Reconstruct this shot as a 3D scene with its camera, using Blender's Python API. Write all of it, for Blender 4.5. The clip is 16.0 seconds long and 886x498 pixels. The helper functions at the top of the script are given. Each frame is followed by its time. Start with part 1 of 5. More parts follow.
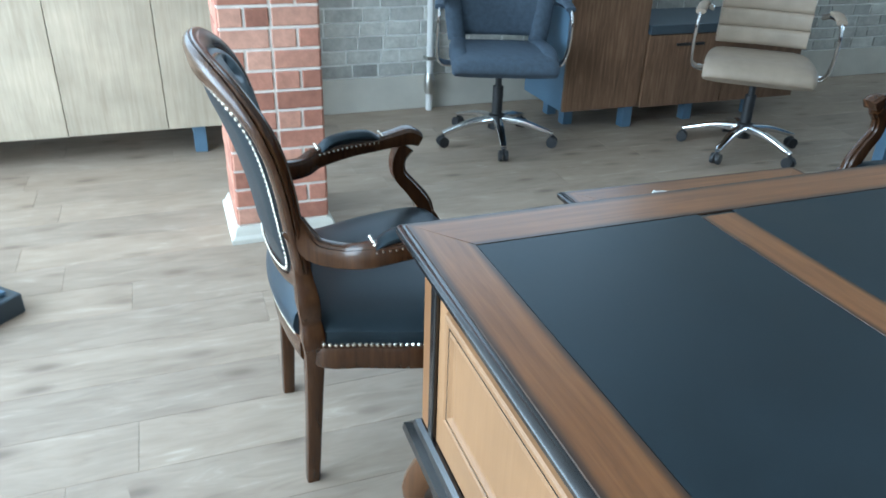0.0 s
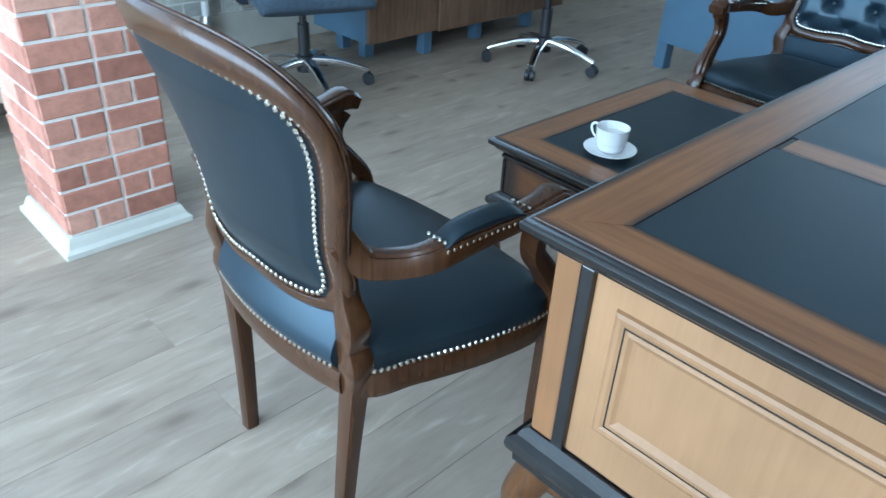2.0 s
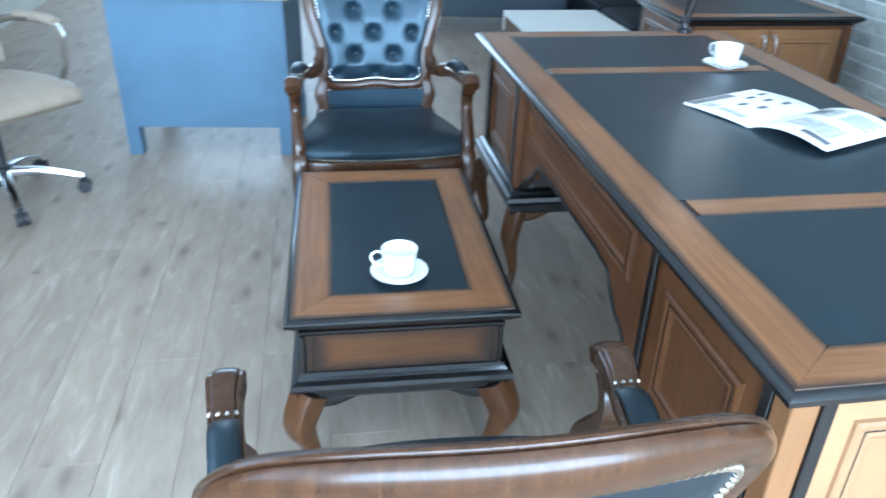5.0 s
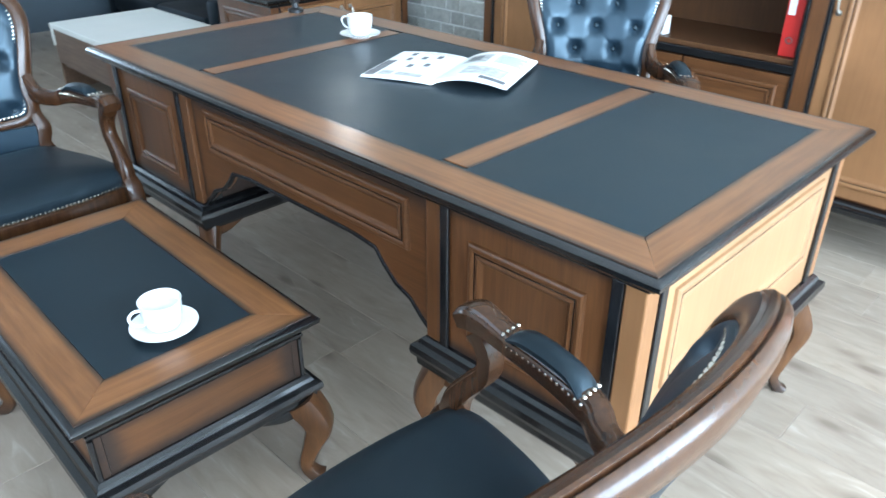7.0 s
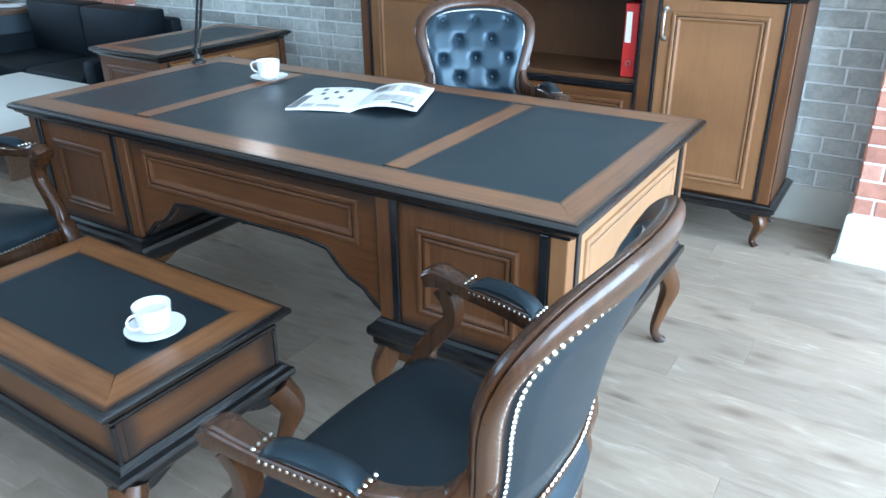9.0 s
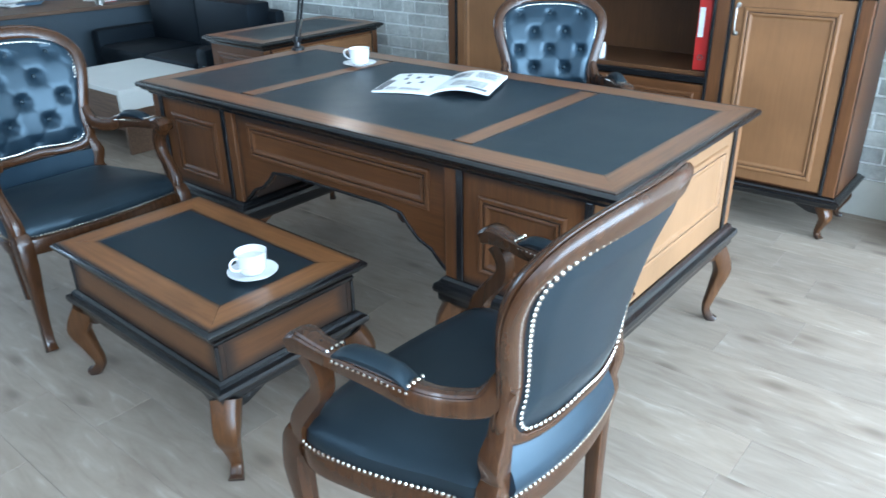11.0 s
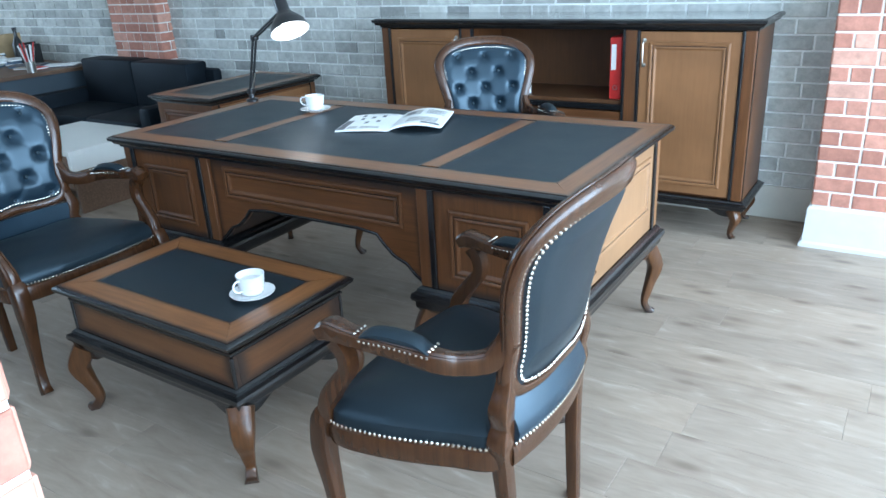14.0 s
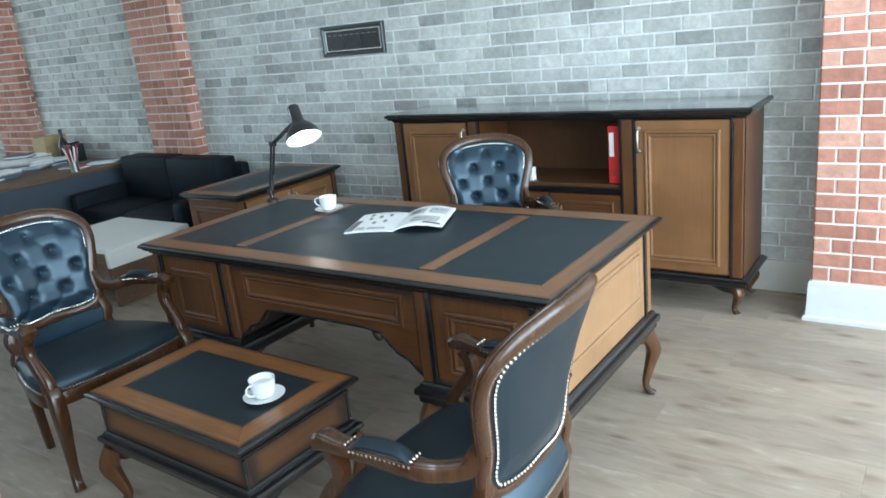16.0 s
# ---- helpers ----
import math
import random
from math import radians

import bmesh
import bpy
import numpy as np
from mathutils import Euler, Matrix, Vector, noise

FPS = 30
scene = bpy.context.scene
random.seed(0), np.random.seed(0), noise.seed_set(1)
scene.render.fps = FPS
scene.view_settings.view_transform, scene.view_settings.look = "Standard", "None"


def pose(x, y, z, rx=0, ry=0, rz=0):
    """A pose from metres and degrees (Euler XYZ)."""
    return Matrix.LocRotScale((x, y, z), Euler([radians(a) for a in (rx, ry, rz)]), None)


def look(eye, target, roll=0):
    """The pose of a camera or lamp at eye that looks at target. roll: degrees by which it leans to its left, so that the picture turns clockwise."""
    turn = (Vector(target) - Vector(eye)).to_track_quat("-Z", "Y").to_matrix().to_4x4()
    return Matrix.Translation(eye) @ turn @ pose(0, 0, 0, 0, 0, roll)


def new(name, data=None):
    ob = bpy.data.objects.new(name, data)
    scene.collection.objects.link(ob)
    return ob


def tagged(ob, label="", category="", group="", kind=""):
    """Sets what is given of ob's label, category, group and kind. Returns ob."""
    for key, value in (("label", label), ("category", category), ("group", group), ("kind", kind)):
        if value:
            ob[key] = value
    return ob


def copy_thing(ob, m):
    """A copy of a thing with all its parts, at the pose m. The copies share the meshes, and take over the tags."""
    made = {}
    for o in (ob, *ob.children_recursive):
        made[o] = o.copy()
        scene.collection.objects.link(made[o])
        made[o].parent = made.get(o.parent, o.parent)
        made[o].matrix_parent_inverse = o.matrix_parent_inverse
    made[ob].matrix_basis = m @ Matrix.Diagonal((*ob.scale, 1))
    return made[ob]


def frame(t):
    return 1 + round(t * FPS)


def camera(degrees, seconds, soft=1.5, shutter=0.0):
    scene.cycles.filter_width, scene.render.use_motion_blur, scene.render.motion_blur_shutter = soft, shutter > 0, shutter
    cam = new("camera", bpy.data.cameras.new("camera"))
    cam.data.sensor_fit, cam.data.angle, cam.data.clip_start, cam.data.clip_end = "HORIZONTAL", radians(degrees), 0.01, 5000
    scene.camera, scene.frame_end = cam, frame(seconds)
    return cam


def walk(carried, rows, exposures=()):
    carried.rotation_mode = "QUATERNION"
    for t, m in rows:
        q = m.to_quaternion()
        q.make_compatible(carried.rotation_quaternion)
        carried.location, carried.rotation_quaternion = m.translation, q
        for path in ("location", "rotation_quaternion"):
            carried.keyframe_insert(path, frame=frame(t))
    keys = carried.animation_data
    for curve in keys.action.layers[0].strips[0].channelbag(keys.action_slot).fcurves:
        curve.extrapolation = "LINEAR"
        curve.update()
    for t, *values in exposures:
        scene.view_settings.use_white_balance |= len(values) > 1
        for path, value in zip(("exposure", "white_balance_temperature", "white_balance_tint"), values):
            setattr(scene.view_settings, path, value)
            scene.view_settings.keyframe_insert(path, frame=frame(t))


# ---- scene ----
cam = camera(61.6, 16.0, shutter=0.4)
PATH = [
    (0, (0.323, 1.086, 1.324), (-0.302, -0.575, 0.402), 1.9),
    (0.5, (0.4, 0.986, 1.321), (-0.392, -0.564, 0.337), 5.7),
    (1, (0.572, 0.846, 1.312), (-0.444, -0.598, 0.371), 3.0),
    (1.5, (0.689, 0.718, 1.306), (-0.43, -0.616, 0.322), 3.5),
    (2, (0.712, 0.556, 1.285), (-0.493, -0.636, 0.224), 3.2),
    (2.5, (0.727, 0.406, 1.302), (-0.668, -0.582, 0.262), 3.5),
    (3, (0.734, 0.192, 1.286), (-0.838, -0.503, 0.263), 2.4),
    (3.2, (0.743, 0.106, 1.295), (-0.858, -0.521, 0.273), -0.1),
    (5.3, (0.628, -0.644, 1.403), (-1.047, -0.078, 0.468), 2.1),
    (5.5, (0.587, -0.678, 1.384), (-1.018, 0.079, 0.461), 1.7),
    (6, (0.577, -0.799, 1.382), (-0.832, 0.3, 0.485), 2.2),
    (6.5, (0.525, -0.865, 1.386), (-0.778, 0.328, 0.448), 4.4),
    (7, (0.442, -0.929, 1.381), (-0.784, 0.322, 0.415), 0.1),
    (7.5, (0.463, -1.037, 1.395), (-0.654, 0.375, 0.525), -1.2),
    (8, (0.5, -1.194, 1.405), (-0.449, 0.338, 0.536), -0.2),
    (8.2, (0.492, -1.241, 1.388), (-0.425, 0.318, 0.536), -0.3),
    (10.3, (0.644, -1.4, 1.413), (-0.454, 0.021, 0.532), -1.8),
    (10.5, (0.67, -1.431, 1.412), (-0.403, -0.006, 0.506), -1.4),
    (11, (0.717, -1.497, 1.419), (-0.443, -0.109, 0.565), -1.1),
    (11.5, (0.717, -1.538, 1.414), (-0.489, -0.213, 0.525), -0.9),
    (12, (0.708, -1.59, 1.414), (-0.464, -0.236, 0.523), -2.0),
    (12.5, (0.7, -1.672, 1.405), (-0.378, -0.263, 0.481), -3.7),
    (13, (0.715, -1.736, 1.409), (-0.36, -0.289, 0.541), -4.0),
    (13.5, (0.747, -1.798, 1.429), (-0.295, -0.28, 0.648), -3.2),
    (14, (0.778, -1.842, 1.437), (-0.245, -0.292, 0.696), -3.1),
    (14.5, (0.825, -1.854, 1.47), (-0.145, -0.274, 0.72), -2.1),
    (15, (0.903, -1.859, 1.532), (-0.249, -0.348, 0.908), -5.6),
    (15.5, (0.99, -1.905, 1.582), (-0.093, -0.347, 0.948), -5.4),
    (16, (0.973, -1.858, 1.614), (-0.155, -0.312, 1.033), -6.1),
]
EXPOSURES = [(0.0, -0.14, 5700, 5), (1.5, -0.12, 5400, 4), (2.2, -0.26, 5150, 3), (3.0, 0.14, 4820, 1), (5.5, 0.72, 5400, 7), (7.0, 0.80, 5750, 8), (7.5, 0.84, 5750, 8), (8.0, 0.68, 5400, 7), (11.0, 0.40, 5450, 7), (13.0, 0.29, 5450, 7), (14.0, 0.20, 5500, 8), (15.0, 0.02, 5600, 9), (16.0, -0.04, 6100, 8)]
walk(cam, [(t, look(eye, target, roll)) for t, eye, target, roll in PATH], EXPOSURES)

# ---------------------------------------------------------------- light
world = bpy.data.worlds.new("daylight")
scene.world = world
world.use_nodes = True
wn = world.node_tree
sky = wn.nodes.new("ShaderNodeTexSky")
sky.sky_type, sky.sun_disc = "NISHITA", False
sky.sun_elevation, sky.sun_rotation = radians(38), radians(70)
wn.links.new(sky.outputs[0], wn.nodes["Background"].inputs[0])
wn.nodes["Background"].inputs[1].default_value = 0.12


def area_lamp(name, eye, target, sx, sy, watts, colour):
    data = bpy.data.lights.new(name, "AREA")
    data.shape, data.size, data.size_y, data.energy, data.color = "RECTANGLE", sx, sy, watts, colour
    ob = new(name, data)
    ob.matrix_world = look(eye, target)
    return ob


# Room: x from WEST to EAST (shop windows at the east end), y from SOUTH to NORTH.
WEST, EAST, SOUTH, NORTH, HIGH = -9.4, 3.6, -3.10, 2.33, 3.1
DAY = (0.72, 0.88, 1.0)
area_lamp("window_light", (EAST - 0.05, -0.5, 1.55), (WEST, -0.5, 1.2), 5.2, 2.7, 600, DAY)
area_lamp("window_light_south", (0.2, SOUTH + 0.05, 2.0), (0.0, NORTH, 1.0), 5.8, 1.6, 80, DAY)
area_lamp("window_light_west", (WEST + 0.05, -1.2, 2.1), (EAST, -1.0, 0.4), 3.4, 1.5, 95, DAY)


# ---------------------------------------------------------------- materials
def mat(name, rough=0.5, metal=0.0, coat=0.0):
    m = bpy.data.materials.new(name)
    m.use_nodes = True
    b = m.node_tree.nodes["Principled BSDF"]
    b.inputs["Roughness"].default_value, b.inputs["Metallic"].default_value = rough, metal
    b.inputs["Coat Weight"].default_value = coat
    b.inputs["Coat Roughness"].default_value = 0.2
    return m, m.node_tree, b


def node(nt, kind, **inputs):
    n = nt.nodes.new(kind)
    for k, v in inputs.items():
        n.inputs[k.replace("_", " ")].default_value = v
    return n


def coords(nt, scale, jitter=True, rot=(0, 0, 0)):
    """Object coordinates, shifted at random for every object, scaled."""
    tc = nt.nodes.new("ShaderNodeTexCoord")
    mp = nt.nodes.new("ShaderNodeMapping")
    mp.inputs["Scale"].default_value = scale
    mp.inputs["Rotation"].default_value = rot
    nt.links.new(tc.outputs["Object"], mp.inputs["Vector"])
    if jitter:
        oi = nt.nodes.new("ShaderNodeObjectInfo")
        mu = nt.nodes.new("ShaderNodeMath")
        mu.operation = "MULTIPLY"
        mu.inputs[1].default_value = 37.0
        nt.links.new(oi.outputs["Random"], mu.inputs[0])
        nt.links.new(mu.outputs[0], mp.inputs["Location"])
    return mp.outputs["Vector"]


def ramp(nt, source, stops):
    r = nt.nodes.new("ShaderNodeValToRGB")
    while len(r.color_ramp.elements) < len(stops):
        r.color_ramp.elements.new(0.5)
    for e, (p, c) in zip(r.color_ramp.elements, stops):
        e.position, e.color = p, (*c, 1)
    nt.links.new(source, r.inputs[0])
    return r.outputs[0]


def mixed(nt, kind, fac, a, b):
    m = nt.nodes.new("ShaderNodeMix")
    m.data_type, m.blend_type = "RGBA", kind
    if isinstance(fac, float):
        m.inputs[0].default_value = fac
    else:
        nt.links.new(fac, m.inputs[0])
    for sock, v in ((m.inputs[6], a), (m.inputs[7], b)):
        if isinstance(v, tuple):
            sock.default_value = (*v, 1)
        else:
            nt.links.new(v, sock)
    return m.outputs[2]


def bump(nt, bsdf, height, strength, distance=0.002):
    b = node(nt, "ShaderNodeBump", Strength=strength, Distance=distance)
    nt.links.new(height, b.inputs["Height"])
    nt.links.new(b.outputs[0], bsdf.inputs["Normal"])


def noise_out(nt, vec, scale, detail=4.0, rough=0.55, dist=0.0):
    n = node(nt, "ShaderNodeTexNoise", Scale=scale, Detail=detail, Roughness=rough, Distortion=dist)
    nt.links.new(vec, n.inputs["Vector"])
    return n.outputs["Fac"]


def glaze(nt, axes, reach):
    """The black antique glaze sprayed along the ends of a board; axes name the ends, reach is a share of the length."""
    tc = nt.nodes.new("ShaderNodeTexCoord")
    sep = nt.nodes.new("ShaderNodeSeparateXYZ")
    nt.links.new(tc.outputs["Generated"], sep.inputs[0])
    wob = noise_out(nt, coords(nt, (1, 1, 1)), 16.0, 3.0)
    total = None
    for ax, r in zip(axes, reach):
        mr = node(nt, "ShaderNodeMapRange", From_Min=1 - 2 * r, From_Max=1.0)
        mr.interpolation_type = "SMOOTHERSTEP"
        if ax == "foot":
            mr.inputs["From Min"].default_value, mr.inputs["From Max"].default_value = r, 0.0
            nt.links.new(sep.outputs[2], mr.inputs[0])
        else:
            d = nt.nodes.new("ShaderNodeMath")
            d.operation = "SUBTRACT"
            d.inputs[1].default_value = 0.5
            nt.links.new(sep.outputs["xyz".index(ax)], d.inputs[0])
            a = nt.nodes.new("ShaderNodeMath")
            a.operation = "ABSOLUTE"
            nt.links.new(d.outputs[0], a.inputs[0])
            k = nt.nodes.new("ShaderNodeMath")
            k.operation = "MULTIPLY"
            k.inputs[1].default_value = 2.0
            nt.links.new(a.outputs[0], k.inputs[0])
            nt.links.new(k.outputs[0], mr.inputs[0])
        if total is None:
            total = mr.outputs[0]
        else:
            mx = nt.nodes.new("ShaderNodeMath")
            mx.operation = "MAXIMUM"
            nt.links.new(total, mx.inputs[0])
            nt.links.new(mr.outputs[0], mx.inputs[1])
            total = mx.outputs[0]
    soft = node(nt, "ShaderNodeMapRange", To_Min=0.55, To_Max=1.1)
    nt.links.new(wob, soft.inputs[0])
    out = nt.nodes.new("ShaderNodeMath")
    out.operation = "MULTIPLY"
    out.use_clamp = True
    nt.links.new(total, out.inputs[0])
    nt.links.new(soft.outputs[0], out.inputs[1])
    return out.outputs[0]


def wood(name, dark, mid, light, grain, rough=0.4, coat=0.15, contrast=0.5, axes=(), reach=()):
    """Grain runs along the axis that has the small scale."""
    m, nt, b = mat(name, rough, 0, coat)
    b.inputs["Specular IOR Level"].default_value = 0.3
    vec = coords(nt, grain)
    fine = noise_out(nt, vec, 9.0, 6.0, 0.65, 0.6)
    broad = noise_out(nt, coords(nt, (1.5, 1.5, 1.5)), 2.2, 3.0)
    lo, hi = 0.5 - 0.24 / contrast * 0.5, 0.5 + 0.24 / contrast * 0.5
    c = ramp(nt, fine, [(lo, dark), (0.5, mid), (hi, light)])
    tone = ramp(nt, broad, [(0.3, (0.78, 0.78, 0.78)), (0.7, (1.1, 1.1, 1.1))])
    c = mixed(nt, "MULTIPLY", 1.0, c, tone)
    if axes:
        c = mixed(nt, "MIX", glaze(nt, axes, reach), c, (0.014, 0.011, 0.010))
    nt.links.new(c, b.inputs["Base Color"])
    bump(nt, b, fine, 0.12, 0.001)
    return m


def plain(name, colour, rough=0.5, metal=0.0, coat=0.0, vary=0.12, scale=14.0, grain=0.1):
    m, nt, b = mat(name, rough, metal, coat)
    vec = coords(nt, (1, 1, 1))
    n = noise_out(nt, vec, scale, 5.0)
    lo = tuple(v * (1 - vary) for v in colour)
    hi = tuple(min(1, v * (1 + vary)) for v in colour)
    nt.links.new(ramp(nt, n, [(0.3, lo), (0.7, hi)]), b.inputs["Base Color"])
    if grain:
        bump(nt, b, noise_out(nt, vec, scale * 12, 3.0), grain, 0.0008)
    return m


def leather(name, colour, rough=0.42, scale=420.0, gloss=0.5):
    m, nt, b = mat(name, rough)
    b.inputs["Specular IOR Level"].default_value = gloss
    # Blue specular tint stands in for sky reflected in the black leather.
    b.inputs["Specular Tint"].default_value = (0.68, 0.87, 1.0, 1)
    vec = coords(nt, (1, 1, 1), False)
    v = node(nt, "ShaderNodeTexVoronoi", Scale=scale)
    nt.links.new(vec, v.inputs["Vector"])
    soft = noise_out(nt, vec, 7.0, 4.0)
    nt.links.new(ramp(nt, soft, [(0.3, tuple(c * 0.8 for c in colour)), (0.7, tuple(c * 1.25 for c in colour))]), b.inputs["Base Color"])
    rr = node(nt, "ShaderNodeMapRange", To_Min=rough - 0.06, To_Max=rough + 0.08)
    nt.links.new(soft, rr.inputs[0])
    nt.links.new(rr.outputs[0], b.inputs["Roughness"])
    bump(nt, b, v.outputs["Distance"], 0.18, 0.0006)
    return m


X_GRAIN, Y_GRAIN, Z_GRAIN = (0.5, 9, 9), (9, 0.5, 9), (9, 9, 0.5)
TEAK = ((0.130, 0.050, 0.0160), (0.195, 0.079, 0.0265), (0.250, 0.109, 0.038))
# Body veneer lightened: window light on the desk end put into the colour.
LIT_VENEER = ((0.225, 0.116, 0.052), (0.262, 0.140, 0.065), (0.298, 0.164, 0.080))
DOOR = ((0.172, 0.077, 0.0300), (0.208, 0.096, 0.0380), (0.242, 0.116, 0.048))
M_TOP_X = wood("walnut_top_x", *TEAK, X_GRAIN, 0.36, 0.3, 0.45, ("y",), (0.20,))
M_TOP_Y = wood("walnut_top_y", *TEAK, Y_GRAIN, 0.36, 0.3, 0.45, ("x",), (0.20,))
M_BODY_X = wood("walnut_body_x", (0.060, 0.0222, 0.0072), (0.100, 0.0378, 0.0122), (0.140, 0.0560, 0.0186), X_GRAIN, 0.42, 0.15, 0.35)
M_BODY_Z = wood("walnut_body_z", (0.060, 0.0222, 0.0072), (0.100, 0.0378, 0.0122), (0.140, 0.0560, 0.0186), Z_GRAIN, 0.42, 0.15, 0.35)
M_LIT_VENEER = wood("window_lit_veneer", *LIT_VENEER, Z_GRAIN, 0.5, 0.05, 0.2)
LEG = ((0.045, 0.018, 0.0060), (0.080, 0.032, 0.0105), (0.125, 0.052, 0.018))
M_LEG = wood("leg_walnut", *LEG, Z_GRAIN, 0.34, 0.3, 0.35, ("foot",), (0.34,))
BODY = ((0.085, 0.034, 0.0120), (0.125, 0.051, 0.0180), (0.160, 0.069, 0.025))
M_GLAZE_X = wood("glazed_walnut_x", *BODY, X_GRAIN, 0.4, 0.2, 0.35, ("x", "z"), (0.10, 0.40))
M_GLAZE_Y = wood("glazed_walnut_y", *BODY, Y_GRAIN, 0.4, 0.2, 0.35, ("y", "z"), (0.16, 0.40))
M_DOOR = wood("door_veneer", *DOOR, Z_GRAIN, 0.45, 0.08, 0.18)
M_EDGE = plain("black_patina", (0.006, 0.006, 0.0065), 0.24, 0, 0.35, 0.4, 30)
M_LACQUER = plain("black_lacquer", (0.026, 0.026, 0.025), 0.13, 0, 1.0, 0.3, 9, 0.02)
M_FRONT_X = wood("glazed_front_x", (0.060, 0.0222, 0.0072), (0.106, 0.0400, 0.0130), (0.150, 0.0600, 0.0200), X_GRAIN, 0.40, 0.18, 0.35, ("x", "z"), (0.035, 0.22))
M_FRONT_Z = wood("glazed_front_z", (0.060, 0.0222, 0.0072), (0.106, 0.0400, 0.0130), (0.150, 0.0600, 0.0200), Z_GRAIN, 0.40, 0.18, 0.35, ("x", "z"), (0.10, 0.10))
M_NICHE = wood("shelf_walnut", (0.055, 0.022, 0.0085), (0.085, 0.036, 0.0135), (0.115, 0.050, 0.020), Z_GRAIN, 0.45, 0.1, 0.3)
M_PLINTH = plain("plinth_paint", (0.55, 0.545, 0.52), 0.55, 0, 0, 0.08, 5, 0.15)
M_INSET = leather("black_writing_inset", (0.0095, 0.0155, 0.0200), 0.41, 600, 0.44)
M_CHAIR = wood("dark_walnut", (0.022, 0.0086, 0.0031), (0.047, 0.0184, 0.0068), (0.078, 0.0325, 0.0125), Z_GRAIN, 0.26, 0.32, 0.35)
# Chair leather is black; the blue in its colour imitates reflected sky.
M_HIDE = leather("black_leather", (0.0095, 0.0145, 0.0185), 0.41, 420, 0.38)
# The same leather again, bluer and glossier to paint in the sky sheen.
M_HIDE_SKY = leather("buttoned_black_leather", (0.0095, 0.0185, 0.0280), 0.36, 420, 0.60)
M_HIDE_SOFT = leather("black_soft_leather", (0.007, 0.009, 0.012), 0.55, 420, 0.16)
M_NAIL = plain("nickel_nail", (0.62, 0.57, 0.49), 0.24, 1.0, 0, 0.15)
M_CHROME = plain("chrome", (0.82, 0.83, 0.85), 0.12, 1.0, 0, 0.05, 20, 0.0)
M_STEEL = plain("brushed_steel", (0.55, 0.54, 0.50), 0.3, 1.0, 0, 0.1)
M_CHINA = plain("white_china", (0.80, 0.80, 0.79), 0.12, 0, 0.5, 0.02, 8, 0.0)
M_BLACK = plain("black_enamel", (0.012, 0.012, 0.013), 0.3, 0, 0.3, 0.3)
M_RUBBER = plain("black_plastic", (0.02, 0.021, 0.023), 0.5, 0, 0, 0.2)
M_LAMPIN = plain("white_enamel", (0.82, 0.82, 0.80), 0.4, 0, 0, 0.02)
M_GREYF = plain("blue_grey_fabric", (0.048, 0.070, 0.098), 0.8, 0, 0, 0.2, 40, 0.4)
M_TANF = plain("tan_leatherette", (0.30, 0.235, 0.175), 0.5, 0, 0, 0.12, 10, 0.15)
M_BLUEB = plain("slate_blue_board", (0.085, 0.148, 0.215), 0.55, 0, 0, 0.08, 5, 0.05)
M_SLATE = plain("slate_grey_board", (0.034, 0.050, 0.064), 0.5, 0, 0, 0.1, 5, 0.05)
M_OAKL = wood("pale_oak_board", (0.36, 0.29, 0.21), (0.45, 0.375, 0.28), (0.53, 0.45, 0.345), Z_GRAIN, 0.55, 0.0, 0.4)
M_DARKB = wood("rustic_walnut_board", (0.085, 0.046, 0.026), (0.16, 0.09, 0.052), (0.27, 0.165, 0.10), Z_GRAIN, 0.5, 0.05, 0.45)
M_DARKBX = wood("rustic_walnut_board_x", (0.085, 0.046, 0.026), (0.13, 0.075, 0.045), (0.2, 0.12, 0.075), X_GRAIN, 0.5, 0.05, 0.45)
M_WHITEB = plain("white_board", (0.74, 0.73, 0.68), 0.4, 0, 0.1, 0.03, 4, 0.02)
M_RED = plain("red_card", (0.50, 0.02, 0.015), 0.45, 0, 0, 0.1)
M_PAPER = plain("white_paper", (0.80, 0.80, 0.78), 0.55, 0, 0.1, 0.04, 9)
M_INK = plain("grey_print", (0.12, 0.12, 0.13), 0.5, 0, 0.1, 0.4, 60)
M_INKL = plain("pale_print", (0.45, 0.44, 0.42), 0.5, 0, 0.1, 0.3, 60)
M_PLASTER = plain("cream_plaster", (0.52, 0.50, 0.44), 0.75, 0, 0, 0.08, 6, 0.3)
M_WHITEP = plain("white_paint", (0.72, 0.72, 0.70), 0.5, 0, 0, 0.05, 5, 0.1)
M_MORTAR = plain("white_mortar", (0.70, 0.64, 0.58), 0.85, 0, 0, 0.08, 30, 0.4)
M_MORTARG = plain("grey_mortar", (0.76, 0.77, 0.74), 0.85, 0, 0, 0.1, 30, 0.4)
M_BOX = plain("kraft_card", (0.42, 0.30, 0.16), 0.7, 0, 0, 0.1)


